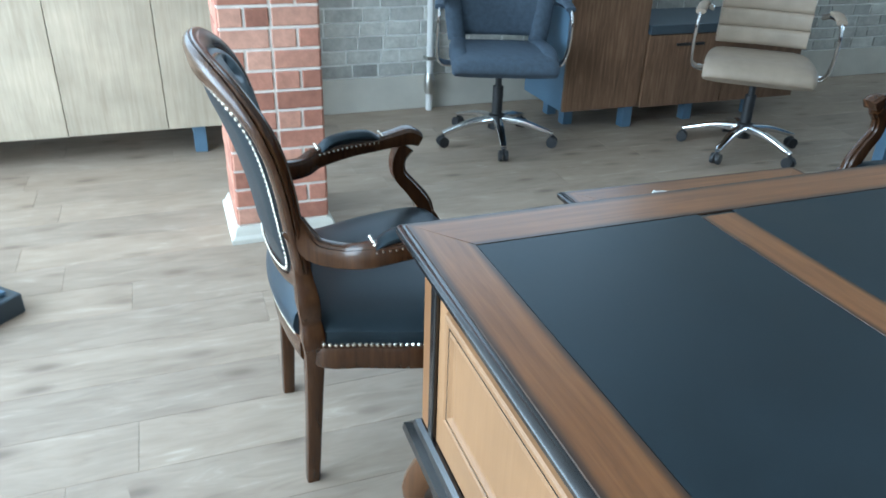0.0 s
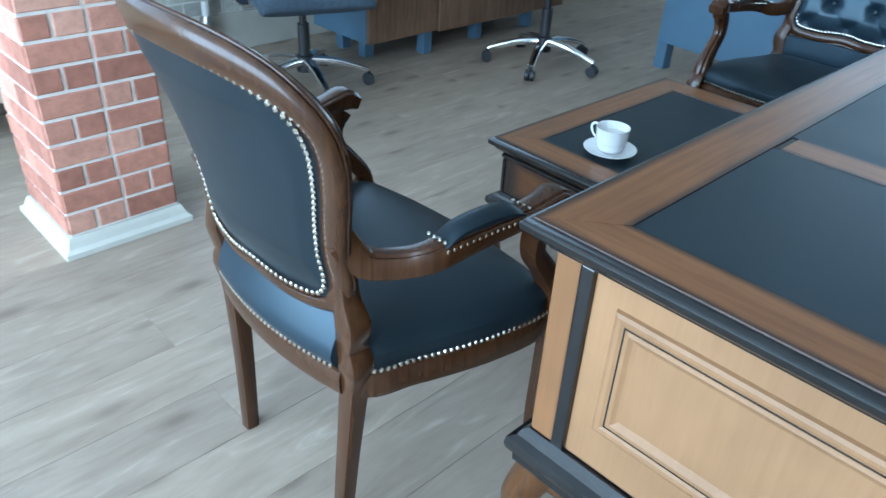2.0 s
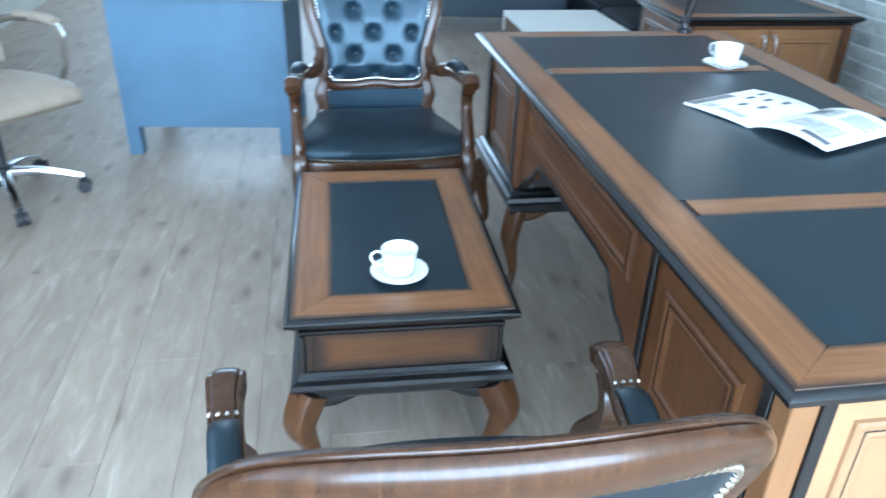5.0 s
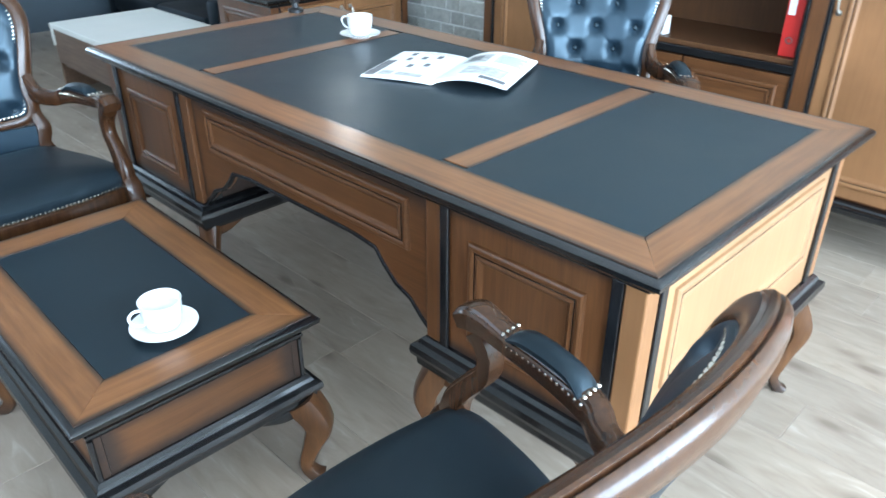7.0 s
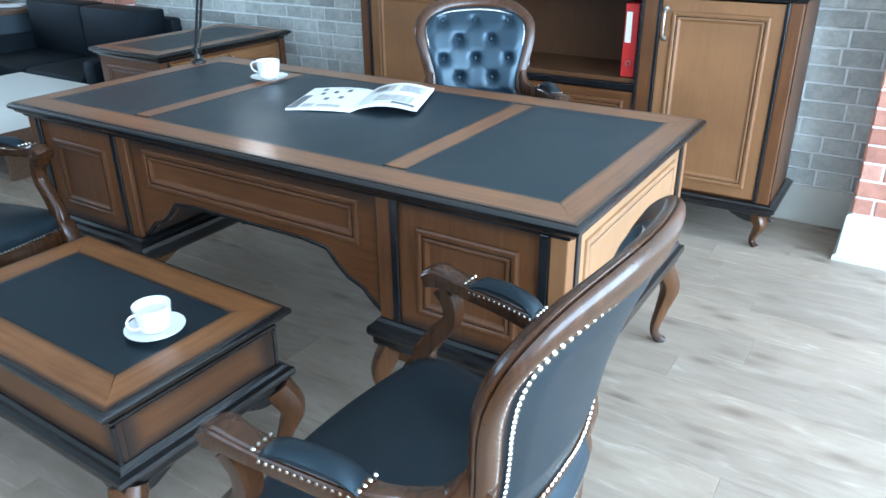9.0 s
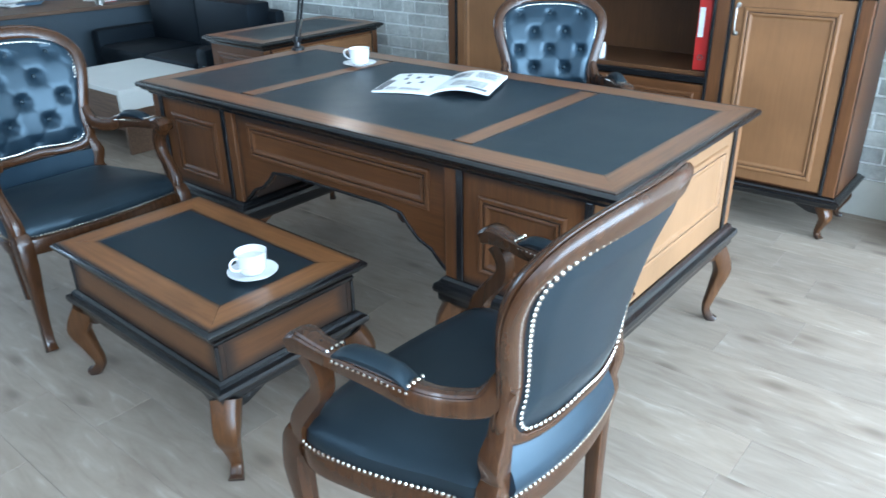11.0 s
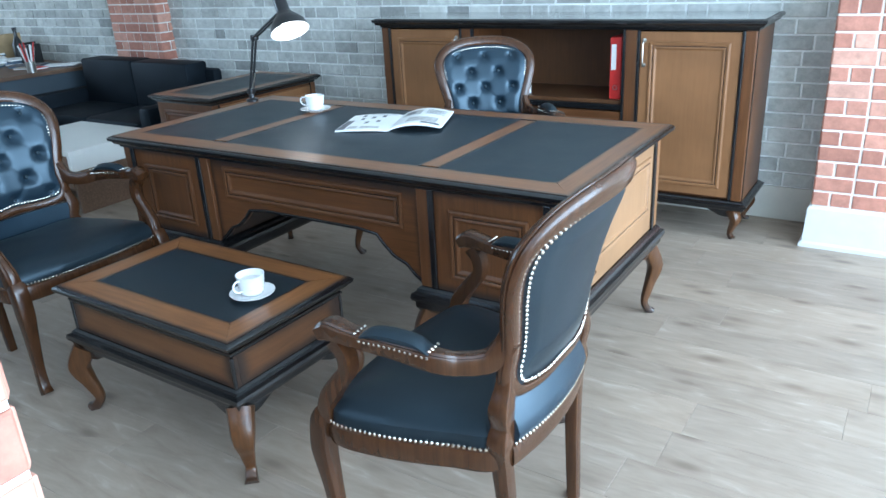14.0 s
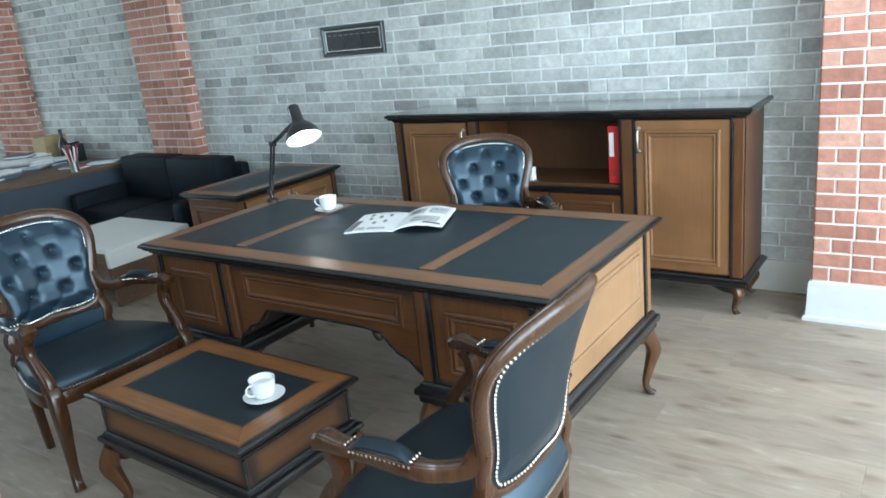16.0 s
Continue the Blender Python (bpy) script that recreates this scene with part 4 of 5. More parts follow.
def credenza():
    c = thing("credenza", "tall classic walnut credenza with panelled doors and an open shelf", "cabinet")
    x0, x1, y0, y1, zb, zt = -2.040, 0.100, 1.893, 2.300, 0.21, 1.032
    mid, w = (x0 + x1) / 2, 0.59
    bay0, bay1 = x0 + w, x1 - w
    part("top", loft_rect(bmesh.new(), x0, x1, y0, y1 - 0.04, [(-0.02, zt), (0.006, zt), (0.010, zt + 0.012), (0.028, zt + 0.016), (0.034, zt + 0.028), (0.044, zt + 0.034), (0.044, zt + 0.046), (0.038, zt + 0.050)]), M_EDGE, c, "black moulded top", True)
    part("top_board", boxed(x0 - 0.03, x1 + 0.03, y0 - 0.03, y1 - 0.01, zt + 0.050, zt + 0.053), M_LACQUER, c, "glossy dark top board")
    part("plinth", loft_rect(bmesh.new(), x0, x1, y0, y1, plinth_profile(zb, 0.05)), M_EDGE, c, "black moulded plinth")
    for a, b in ((x0, x0 + 0.02), (bay0 - 0.01, bay0 + 0.01), (bay1 - 0.01, bay1 + 0.01), (x1 - 0.02, x1)):
        part("side_board", boxed(a, b, y0 + 0.012, y1, zb, zt), M_BODY_Z, c)
    part("back_board", boxed(x0 + 0.021, x1 - 0.021, y1 - 0.012, y1 - 0.001, zb, zt), M_NICHE, c)
    for x in (x0, x1):
        part("black_bead", boxed(x - 0.003, x + 0.003, y0 + 0.0115, y0 + 0.021, zb + 0.001, zt - 0.001), M_EDGE, c)
    part("shelf", boxed(bay0 + 0.011, bay1 - 0.011, y0 + 0.012, y1 - 0.013, 0.655, 0.675, 0.002), M_NICHE, c)
    part("bottom_board", boxed(x0 + 0.021, x1 - 0.021, y0 + 0.014, y1 - 0.013, zb, zb + 0.018), M_BODY_X, c)
    part("front_rail", boxed(bay0 + 0.012, bay1 - 0.012, y0 - 0.004, y0 + 0.011, 0.625, 0.655, 0.003), M_EDGE, c)
    # posts
    for a, b in ((x0, x0 + 0.05), (bay0 - 0.03, bay0 + 0.03), (bay1 - 0.03, bay1 + 0.03), (x1 - 0.05, x1)):
        part("post", boxed(a, b, y0 - 0.008, y0 + 0.011, zb + 0.001, zt - 0.001, 0.004), M_BODY_Z, c)
        for g in (a - 0.007, b + 0.007):
            if x0 < g < x1:
                part("black_bead", boxed(g - 0.007, g + 0.007, y0 - 0.011, y0 + 0.009, zb + 0.001, zt - 0.001, 0.003), M_EDGE, c)
    for a, b, hs in ((x0 + 0.066, bay0 - 0.046, 1), (bay1 + 0.046, x1 - 0.066, 0)):
        door = part("door", boxed(a, b, y0 - 0.004, y0 + 0.012, zb + 0.012, zt - 0.008, 0.002), M_DOOR, c, "panelled veneer door")
        face_frame_part(door, upright((a, y0 - 0.004, 0), (1, 0, 0), (0, -1, 0)), 0.045, b - a - 0.045, zb + 0.055, zt - 0.055, M_DOOR)
        handle(door, upright(((b - 0.02) if hs else (a + 0.02), y0 - 0.004, zt - 0.11), (1, 0, 0), (0, -1, 0)), 0.12)
    for i in range(2):
        a, b = (bay0 + 0.045, mid - 0.006) if i == 0 else (mid + 0.006, bay1 - 0.045)
        dr = part("drawer", boxed(a, b, y0 - 0.003, y0 + 0.012, zb + 0.012, 0.618, 0.002), M_BODY_X, c)
        face_frame_part(dr, upright((a, y0 - 0.003, 0), (1, 0, 0), (0, -1, 0)), 0.04, b - a - 0.04, zb + 0.05, 0.58, M_BODY_X)
    for x, sx in ((x0 + 0.045, -1), (x1 - 0.045, 1)):
        for y, sy in ((y0 + 0.035, -1), (y1 - 0.05, 1)):
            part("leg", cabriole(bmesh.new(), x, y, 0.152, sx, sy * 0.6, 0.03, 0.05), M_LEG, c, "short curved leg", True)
            bm = bmesh.new()
            apron_scrolls(bm, x, y, 0.152, sx, sy)
            part("leg_bracket", bm, M_EDGE, c, smooth=True)
    return c


def return_cabinet():
    c = thing("return_cabinet", "low walnut side cabinet with dark top fields and two doors", "cabinet")
    x0, x1, y0, y1, z = -3.40, -2.82, 1.165, 2.165, 0.685
    top_boards(c, x0, x1, y0, y1, z, 0.10, 0.10, ())
    part("body", boxed(x0 + 0.035, x1 - 0.035, y0 + 0.035, y1 - 0.035, 0.12, z - 0.046, 0.003), M_BODY_Z, c)
    part("plinth", loft_rect(bmesh.new(), x0 + 0.035, x1 - 0.035, y0 + 0.035, y1 - 0.035, plinth_profile(0.14, 0.05)), M_EDGE, c, "black moulded plinth")
    m = upright((x1 - 0.035, y0 + 0.035, 0), (0, 1, 0), (1, 0, 0))
    n = (y1 - y0 - 0.07)
    for k, (u0, u1) in enumerate(((0.06, n / 2 - 0.004), (n / 2 + 0.004, n - 0.06))):
        bm = bmesh.new()
        face_frame(bm, m, u0, u1, 0.16, z - 0.062, [(0, 0), (0, 0.012), (0.003, 0.015)])
        door = part("door", bm, M_DOOR, c, "panelled veneer door")
        face_frame_part(door, m @ Matrix.Translation((0, 0, 0.015)), u0 + 0.05, u1 - 0.05, 0.21, z - 0.11, M_DOOR)
        handle(door, m @ Matrix.Translation((u1 - 0.025 if k == 0 else u0 + 0.025, 0.54, 0.015)), 0.10)
    for y in (y0 + 0.035, y1 - 0.035):
        a, b = (y, y + 0.05) if y < 1.66 else (y - 0.05, y)
        part("corner_post", boxed(x1 - 0.055, x1 - 0.030, a - 0.003, b + 0.003, 0.14, z - 0.047, 0.004), M_BODY_Z, c)
        part("black_bead", boxed(x1 - 0.036, x1 - 0.027, (b if y < 1.66 else a) - 0.006, (b if y < 1.66 else a) + 0.006, 0.14, z - 0.047, 0.003), M_EDGE, c)
    face_frame_part(c, upright((x0 + 0.035, y0 + 0.035, 0), (1, 0, 0), (0, -1, 0)), 0.06, 0.47, 0.2, z - 0.09, M_BODY_Z)
    for x in (x0 + 0.07, x1 - 0.07):
        for y in (y0 + 0.07, y1 - 0.07):
            part("leg", cabriole(bmesh.new(), x, y, 0.092, 1 if x > -3.1 else -1, -1 if y < 1.66 else 1, 0.02, 0.045), M_LEG, c, smooth=True)
    return c


# ---------------------------------------------------------------- other furniture
def swivel_chair(label, fabric, tufts, at, turn):
    """Office chair on a five-star chrome base; local +y is the front."""
    c = thing("office_chair", label, "office chair", "office chairs by the south wall", at=at)
    for i in range(5):
        a = 2 * math.pi * i / 5 + radians(turn)
        d = Vector((math.cos(a), math.sin(a), 0))
        pts = spline([d * 0.03 + Vector((0, 0, 0.125)), d * 0.14 + Vector((0, 0, 0.118)), d * 0.25 + Vector((0, 0, 0.09)), d * 0.305 + Vector((0, 0, 0.072))], 5)
        spoke = part("base_spoke", sweep(bmesh.new(), pts, lerp_list([0.052, 0.045, 0.036, 0.03], len(pts)), lerp_list([0.042, 0.034, 0.026, 0.022], len(pts)), (0, 0, 1)), M_CHROME, c, "chrome base arm", True)
        bm = bmesh.new()
        s = Vector((-d.y, d.x, 0))
        for q in (-1, 1):
            w = d * 0.305 + s * q * 0.014 + Vector((0, 0, 0.029))
            rod(bm, w - s * 0.009, w + s * 0.009, 0.028, rounded(16, 1.0))
        box(bm, d.x * 0.305 - 0.009, d.x * 0.305 + 0.009, d.y * 0.305 - 0.009, d.y * 0.305 + 0.009, 0.03, 0.068, 0.002)
        part("castor", bm, M_RUBBER, spoke, "black twin castor", True)
    part("gas_lift", lathe(bmesh.new(), [(0, 0.075), (0.042, 0.075), (0.042, 0.15), (0.028, 0.155), (0.028, 0.30), (0.017, 0.30), (0.017, 0.41), (0, 0.41)], 20), M_RUBBER, c, smooth=True)
    part("tilt_plate", boxed(-0.09, 0.09, -0.10, 0.10, 0.395, 0.425, 0.008), M_RUBBER, c)
    # seat: puffed slab with a rolled front edge
    bm = bmesh.new()
    prof = spline([(0, -0.23, 0.455), (0, -0.10, 0.460), (0, 0.08, 0.465), (0, 0.20, 0.462), (0, 0.265, 0.446), (0, 0.285, 0.425)], 4)
    sweep(bm, prof, lerp_list([0.46, 0.50, 0.52, 0.52, 0.52, 0.50], len(prof)), lerp_list([0.07, 0.085, 0.095, 0.10, 0.095, 0.05], len(prof)), (0, 0, 1), rounded(20, 0.4))
    part("seat", bm, fabric, c, smooth=True)
    if not tufts:
        for q in (-1, 1):
            pts = spline([(q * 0.205, -0.2, 0.470), (q * 0.222, 0.0, 0.480), (q * 0.222, 0.16, 0.480), (q * 0.215, 0.235, 0.452)], 4)
            part("seat_bolster", sweep(bmesh.new(), pts, 0.085, 0.085, (0, 0, 1), rounded(14, 0.6)), fabric, c, smooth=True)
    # back: leaning, with cross ribs or side bolsters
    nb = 7 if tufts else 3
    z0, z1 = 0.52, 1.12
    for i in range(nb):
        a, b = z0 + (z1 - z0) * i / nb, z0 + (z1 - z0) * (i + 1) / nb
        y = lambda z: -0.215 - 0.16 * (z - 0.5)
        bm = bmesh.new()
        pts = spline([(-0.225, y((a + b) / 2) + 0.02, (a + b) / 2), (0, y((a + b) / 2), (a + b) / 2), (0.225, y((a + b) / 2) + 0.02, (a + b) / 2)], 6)
        sweep(bm, pts, b - a + 0.004, 0.075, (0, 1, 0), rounded(16, 0.5))
        part("back_rib", bm, fabric, c, smooth=True)
    if not tufts:
        for q in (-1, 1):
            pts = spline([(q * 0.215, -0.19, 0.50), (q * 0.24, -0.215, 0.70), (q * 0.235, -0.26, 0.95), (q * 0.19, -0.30, 1.12)], 5)
            part("back_bolster", sweep(bmesh.new(), pts, 0.095, 0.10, (0, 1, 0), rounded(14, 0.6)), fabric, c, smooth=True)
    for q in (-1, 1):
        pts = spline([(q * 0.255, 0.03, 0.42), (q * 0.315, 0.05, 0.44), (q * 0.328, 0.10, 0.54), (q * 0.325, 0.12, 0.66), (q * 0.318, 0.05, 0.705), (q * 0.305, -0.16, 0.70), (q * 0.27, -0.24, 0.68)], 5)
        part("arm_loop", sweep(bmesh.new(), pts, 0.034, 0.016, (1, 0, 0)), M_CHROME, c, "chrome arm loop", True)
        pts = spline([(q * 0.320, 0.10, 0.708), (q * 0.315, 0.0, 0.722), (q * 0.308, -0.14, 0.715)], 5)
        part("arm_pad", sweep(bmesh.new(), pts, 0.05, 0.026, (0, 0, 1), rounded(14, 0.7)), fabric, c, smooth=True)
    return c


def cup_and_saucer(at, label):
    s = thing("cup_and_saucer", label, "cup", "white cups on saucers", at=at @ Matrix.Scale(0.94, 4))
    part("saucer", lathe(bmesh.new(), [(0, 0.002), (0.034, 0.002), (0.036, 0.0), (0.038, 0.003), (0.060, 0.011), (0.074, 0.015), (0.0745, 0.0165), (0.060, 0.0135), (0.040, 0.007), (0.030, 0.006), (0, 0.006)], 40), M_CHINA, s, smooth=True)
    part("cup", lathe(bmesh.new(), [(0, 0.0075), (0.026, 0.0075), (0.029, 0.010), (0.036, 0.014), (0.0395, 0.022), (0.0405, 0.035), (0.0425, 0.037), (0.0425, 0.040), (0.043, 0.043), (0.0455, 0.060), (0.0465, 0.076), (0.047, 0.078), (0.045, 0.078), (0.0415, 0.045), (0.037, 0.022), (0.024, 0.015), (0, 0.014)], 40), M_CHINA, s, smooth=True)
    pts = spline([(0.043, 0, 0.067), (0.060, 0, 0.070), (0.072, 0, 0.059), (0.067, 0, 0.041), (0.052, 0, 0.031), (0.038, 0, 0.031)], 5)
    part("handle", sweep(bmesh.new(), pts, 0.007, 0.005, (0, 1, 0), ROUND), M_CHINA, s, smooth=True)
    part("coffee", lathe(bmesh.new(), [(0, 0.056), (0.0428, 0.056)], 32), plain("coffee", (0.62, 0.60, 0.56), 0.15), s)
    return s


def magazine(at):
    """An open glossy magazine, the pages bowed up beside the fold."""
    g = thing("magazine", "open glossy magazine with pictures, lying on the desk", "magazine", at=at)
    W, H = 0.222, 0.292

    def lift(s, side):
        return 0.004 + (0.026 if side > 0 else 0.008) * math.sin(math.pi * min(1, s * 1.05)) ** 0.8 * (1 - 0.3 * s) + (0.014 * s if side > 0 else 0.0)

    for side in (-1, 1):
        bm, grid = bmesh.new(), []
        for i in range(15):
            s = i / 14
            grid.append([[bm.verts.new((side * W * s * 0.985, y, z)) for z in (0.0012 + (lift(s, side) - 0.004) * (0.85 if side > 0 else 0.5), lift(s, side) + 0.003)] for y in (-H / 2, H / 2)])
        for a, b in zip(grid, grid[1:]):
            bm.faces.new((a[0][1], b[0][1], b[1][1], a[1][1]))
            bm.faces.new((a[0][0], a[1][0], b[1][0], b[0][0]))
            bm.faces.new((a[0][0], b[0][0], b[0][1], a[0][1]))
            bm.faces.new((a[1][1], b[1][1], b[1][0], a[1][0]))
        bm.faces.new((grid[-1][0][0], grid[-1][1][0], grid[-1][1][1], grid[-1][0][1]))
        pages = part("page_block", bm, M_PAPER, g, smooth=True)
        if side < 0:
            prints = [(0.84, 0.985, -0.138, 0.03, M_INK), (0.62, 0.80, -0.132, -0.088, M_INKL), (0.20, 0.56, -0.128, -0.098, M_INKL)]
            prints += [(a, a + 0.075, b, b + 0.035, M_INK) for a, b in ((0.30, -0.02), (0.47, 0.05), (0.50, -0.045), (0.66, 0.03), (0.28, 0.075), (0.70, 0.09))]
            prints += [(0.10, 0.62, 0.118 + 0.007 * k, 0.1205 + 0.007 * k, M_INKL) for k in range(3)]
        else:
            prints = [(0.30, 0.86, -0.105, -0.025, M_INKL), (0.12, 0.46, 0.020, 0.112, M_INKL), (0.16, 0.34, 0.040, 0.095, M_INK), (0.60, 0.94, -0.136, -0.112, M_INK)]
            prints += [(0.55, 0.92 - 0.06 * (k % 3 == 2), 0.030 + 0.011 * k, 0.0345 + 0.011 * k, M_INK) for k in range(8)]
        for s0, s1, y0, y1, m in prints:
            bm, rows = bmesh.new(), []
            for i in range(7):
                s = s0 + (s1 - s0) * i / 6
                rows.append([bm.verts.new((side * W * s * 0.985, y, lift(s, side) + 0.0036)) for y in (y0, y1)])
            for a, b in zip(rows, rows[1:]):
                bm.faces.new((a[0], b[0], b[1], a[1]))
            part("printed_picture", bm, m, pages)
    return g


def desk_lamp(base, elbow, head, aim):
    l = thing("desk_lamp", "black jointed desk lamp clamped to the desk edge", "lamp")
    base, elbow, head = Vector(base), Vector(elbow), Vector(head)
    part("clamp", lathe(bmesh.new(), [(0, 0), (0.030, 0), (0.030, 0.012), (0.014, 0.018), (0.011, 0.05), (0, 0.05)], 20, base), M_BLACK, l, smooth=True)
    for a, b in ((base + Vector((0, 0, 0.04)), elbow), (elbow, head)):
        n = (b - a).cross(Vector((0, 0, 1))).normalized() * 0.011
        for q in (-1, 1):
            part("arm_rod", rod(bmesh.new(), a + n * q, b + n * q, 0.0060), M_BLACK, l, smooth=True)
    for p in (elbow, head, base + Vector((0, 0, 0.05))):
        part("joint", boxed(p.x - 0.016, p.x + 0.016, p.y - 0.016, p.y + 0.016, p.z - 0.014, p.z + 0.014, 0.006), M_BLACK, l)
    rod(sp := bmesh.new(), base + Vector((0.01, 0, 0.06)), base + (elbow - base) * 0.45 + Vector((0.012, 0, 0)), 0.004)
    part("spring", sp, M_STEEL, l, smooth=True)
    turn = (-Vector(aim)).to_track_quat("Z", "Y").to_matrix().to_4x4()
    m = Matrix.Translation(head) @ turn
    shade = part("shade", lathe(bmesh.new(), [(0, 0.075), (0.022, 0.075), (0.030, 0.066), (0.032, -0.005), (0.036, -0.02), (0.060, -0.045), (0.082, -0.075), (0.090, -0.105), (0.092, -0.108)], 36), M_BLACK, l, "black enamel bell shade", True)
    shade.matrix_basis = m
    part("shade_lining", lathe(bmesh.new(), [(0, -0.02), (0.034, -0.024), (0.058, -0.048), (0.080, -0.077), (0.0885, -0.107), (0.092, -0.108)], 36), M_LAMPIN, shade, "white enamel lining", True)
    part("bulb", lathe(bmesh.new(), [(0, -0.022), (0.014, -0.022), (0.016, -0.045), (0.028, -0.066), (0.026, -0.086), (0.012, -0.097), (0, -0.099)], 20), M_GLOW, shade, "lit bulb", True)
    return l


def glow_mat():
    m, nt, b = mat("lit_bulb", 0.4)
    b.inputs["Base Color"].default_value = (0.9, 0.9, 0.88, 1)
    b.inputs["Emission Color"].default_value = (1.0, 0.96, 0.88, 1)
    b.inputs["Emission Strength"].default_value = 12
    return m


M_GLOW = glow_mat()


def sofa():
    s = thing("sofa", "black leather sofa with square cushions against the wall", "sofa")
    x0, x1, y0, y1 = -5.33, -3.76, 1.39, 2.12
    part("base", boxed(x0, x1, y0 + 0.03, y1, 0.10, 0.28, 0.02), M_HIDE_SOFT, s)
    for k in range(2):
        a = x0 + 0.13 + k * (x1 - x0 - 0.26) / 2
        b = a + (x1 - x0 - 0.26) / 2
        part("seat_cushion", boxed(a + 0.004, b - 0.004, y0, y1 - 0.14, 0.281, 0.42, 0.035), M_HIDE_SOFT, s, smooth=True)
        c = part("back_cushion", boxed(a + 0.001, b - 0.001, y1 - 0.24, y1 - 0.03, 0.36, 0.765 - 0.006 * k, 0.018), M_HIDE_SOFT, s, smooth=True)
    part("back_frame", boxed(x0 + 0.04, x1 - 0.04, y1 - 0.06, y1 + 0.03, 0.10, 0.70, 0.025), M_HIDE_SOFT, s, smooth=True)
    for a in (x0, x1 - 0.13):
        part("arm", boxed(a, a + 0.13, y0 + 0.01, y1 + 0.03, 0.10, 0.53, 0.04), M_HIDE_SOFT, s, smooth=True)
    for x in (x0 + 0.08, x1 - 0.08):
        for y in (y0 + 0.08, y1 - 0.06):
            part("foot", boxed(x - 0.02, x + 0.02, y - 0.02, y + 0.02, 0, 0.10, 0.003), M_CHROME, s)
    return s


def white_table():
    t = thing("low_table", "low table with a white top and side and dark drawer front", "coffee table")
    x0, x1, y0, y1, z = -4.48, -3.62, 0.68, 1.34, 0.405
    part("top", boxed(x0, x1, y0, y1, z - 0.03, z, 0.002), M_WHITEB, t, "white laminate top")
    for a in (x0, x1 - 0.03):
        part("apron", boxed(a, a + 0.03, y0 + 0.001, y1 - 0.001, z - 0.13, z - 0.03, 0.002), M_WHITEB, t, "white laminate apron")
        part("side", boxed(a + 0.002, a + 0.028, y0 + 0.01, y1 - 0.01, 0.0, z - 0.131, 0.002), M_DARKBX, t, "dark wood side")
    part("drawer_front", boxed(x0 + 0.031, x1 - 0.031, y0 + 0.006, y0 + 0.026, 0.17, z - 0.032, 0.002), M_DARKBX, t, "dark wood drawer front")
    part("shelf", boxed(x0 + 0.031, x1 - 0.031, y0 + 0.03, y1 - 0.02, 0.14, 0.165, 0.002), M_DARKBX, t)
    return t


def board_desk(at, label, length, depth, high, top_m, panel_m, top_t=0.045):
    """A modern desk: thick top, full front panel on two block feet; local front is -y."""
    d = thing("office_desk", label, "desk", at=at)
    part("top", boxed(-length / 2, length / 2, 0, depth, high - top_t, high, 0.003), top_m, d)
    part("front_panel", boxed(-length / 2 + 0.03, length / 2 - 0.03, 0.03, 0.055, 0.145, high - top_t - 0.001, 0.002), panel_m, d)
    for x in (-length / 2 + 0.06, length / 2 - 0.06):
        part("side_panel", boxed(x - 0.025, x + 0.025, 0.056, depth - 0.03, 0.145, high - top_t - 0.001, 0.002), panel_m, d)
        for y in (0.07, depth - 0.09):
            part("foot", boxed(x - 0.032, x + 0.032, y - 0.035, y + 0.035, 0, 0.144, 0.003), panel_m, d)
    return d


def wardrobe_unit(x0, x1, y0, y1, zb, zt, doors, m, body_m, label, foot_m, gap=0.004):
    """A row of plain doors on block feet; the front is at y1, facing north."""
    c = thing("door_cabinet", label, "cabinet")
    part("carcass", boxed(x0, x1, y0, y1 - 0.022, zb, zt, 0.002), body_m, c)
    for k in range(doors):
        a, b = x0 + (x1 - x0) * k / doors, x0 + (x1 - x0) * (k + 1) / doors
        part("door", boxed(a + gap / 2, b - gap / 2, y1 - 0.020, y1, zb + 0.002, zt - 0.002, 0.002), m, c)
    for x in (x0 + (0.30 if doors > 1 else 0.03), x1 - (0.08 if doors > 1 else 0.14)):
        for y in (y0 + 0.08, y1 - (0.07 if doors > 1 or x < x1 - 0.2 else 0.20)):
            part("foot", boxed(x - 0.03, x + 0.03, y - 0.03, y + 0.03, 0, zb, 0.003), foot_m, c, "slate blue block foot")
    return c


def low_sideboard():
    c = thing("low_sideboard", "low rustic brown sideboard with drawers and a dark top", "sideboard")
    x0, x1, y0, y1, zb, zt = -3.22, -2.14, -2.85, -2.385, 0.125, 0.53
    part("carcass", boxed(x0, x1, y0, y1 - 0.022, zb, zt, 0.002), M_DARKB, c)
    part("top", boxed(x0 - 0.005, x1 + 0.0, y0, y1 + 0.006, zt + 0.001, zt + 0.05, 0.003), M_SLATE, c, "dark slate top")
    for k in range(2):
        a, b = x0 + (x1 - x0) * k / 2, x0 + (x1 - x0) * (k + 1) / 2
        d = part("drawer", boxed(a + 0.003, b - 0.003, y1 - 0.020, y1, zb + 0.002, zt - 0.004, 0.002), M_DARKB, c)
        part("grip", boxed((a + b) / 2 - 0.09, (a + b) / 2 + 0.09, y1 + 0.001, y1 + 0.012, zt - 0.065, zt - 0.050, 0.002), M_BLACK, d, "slim black grip")
    for x in (x0 + 0.22, x1 - 0.40):
        for y in (y0 + 0.06, y1 - 0.12):
            part("foot", boxed(x - 0.035, x + 0.02, y - 0.03, y + 0.03, 0, zb, 0.003), M_BLUEB, c, "slate blue block foot")
    return c


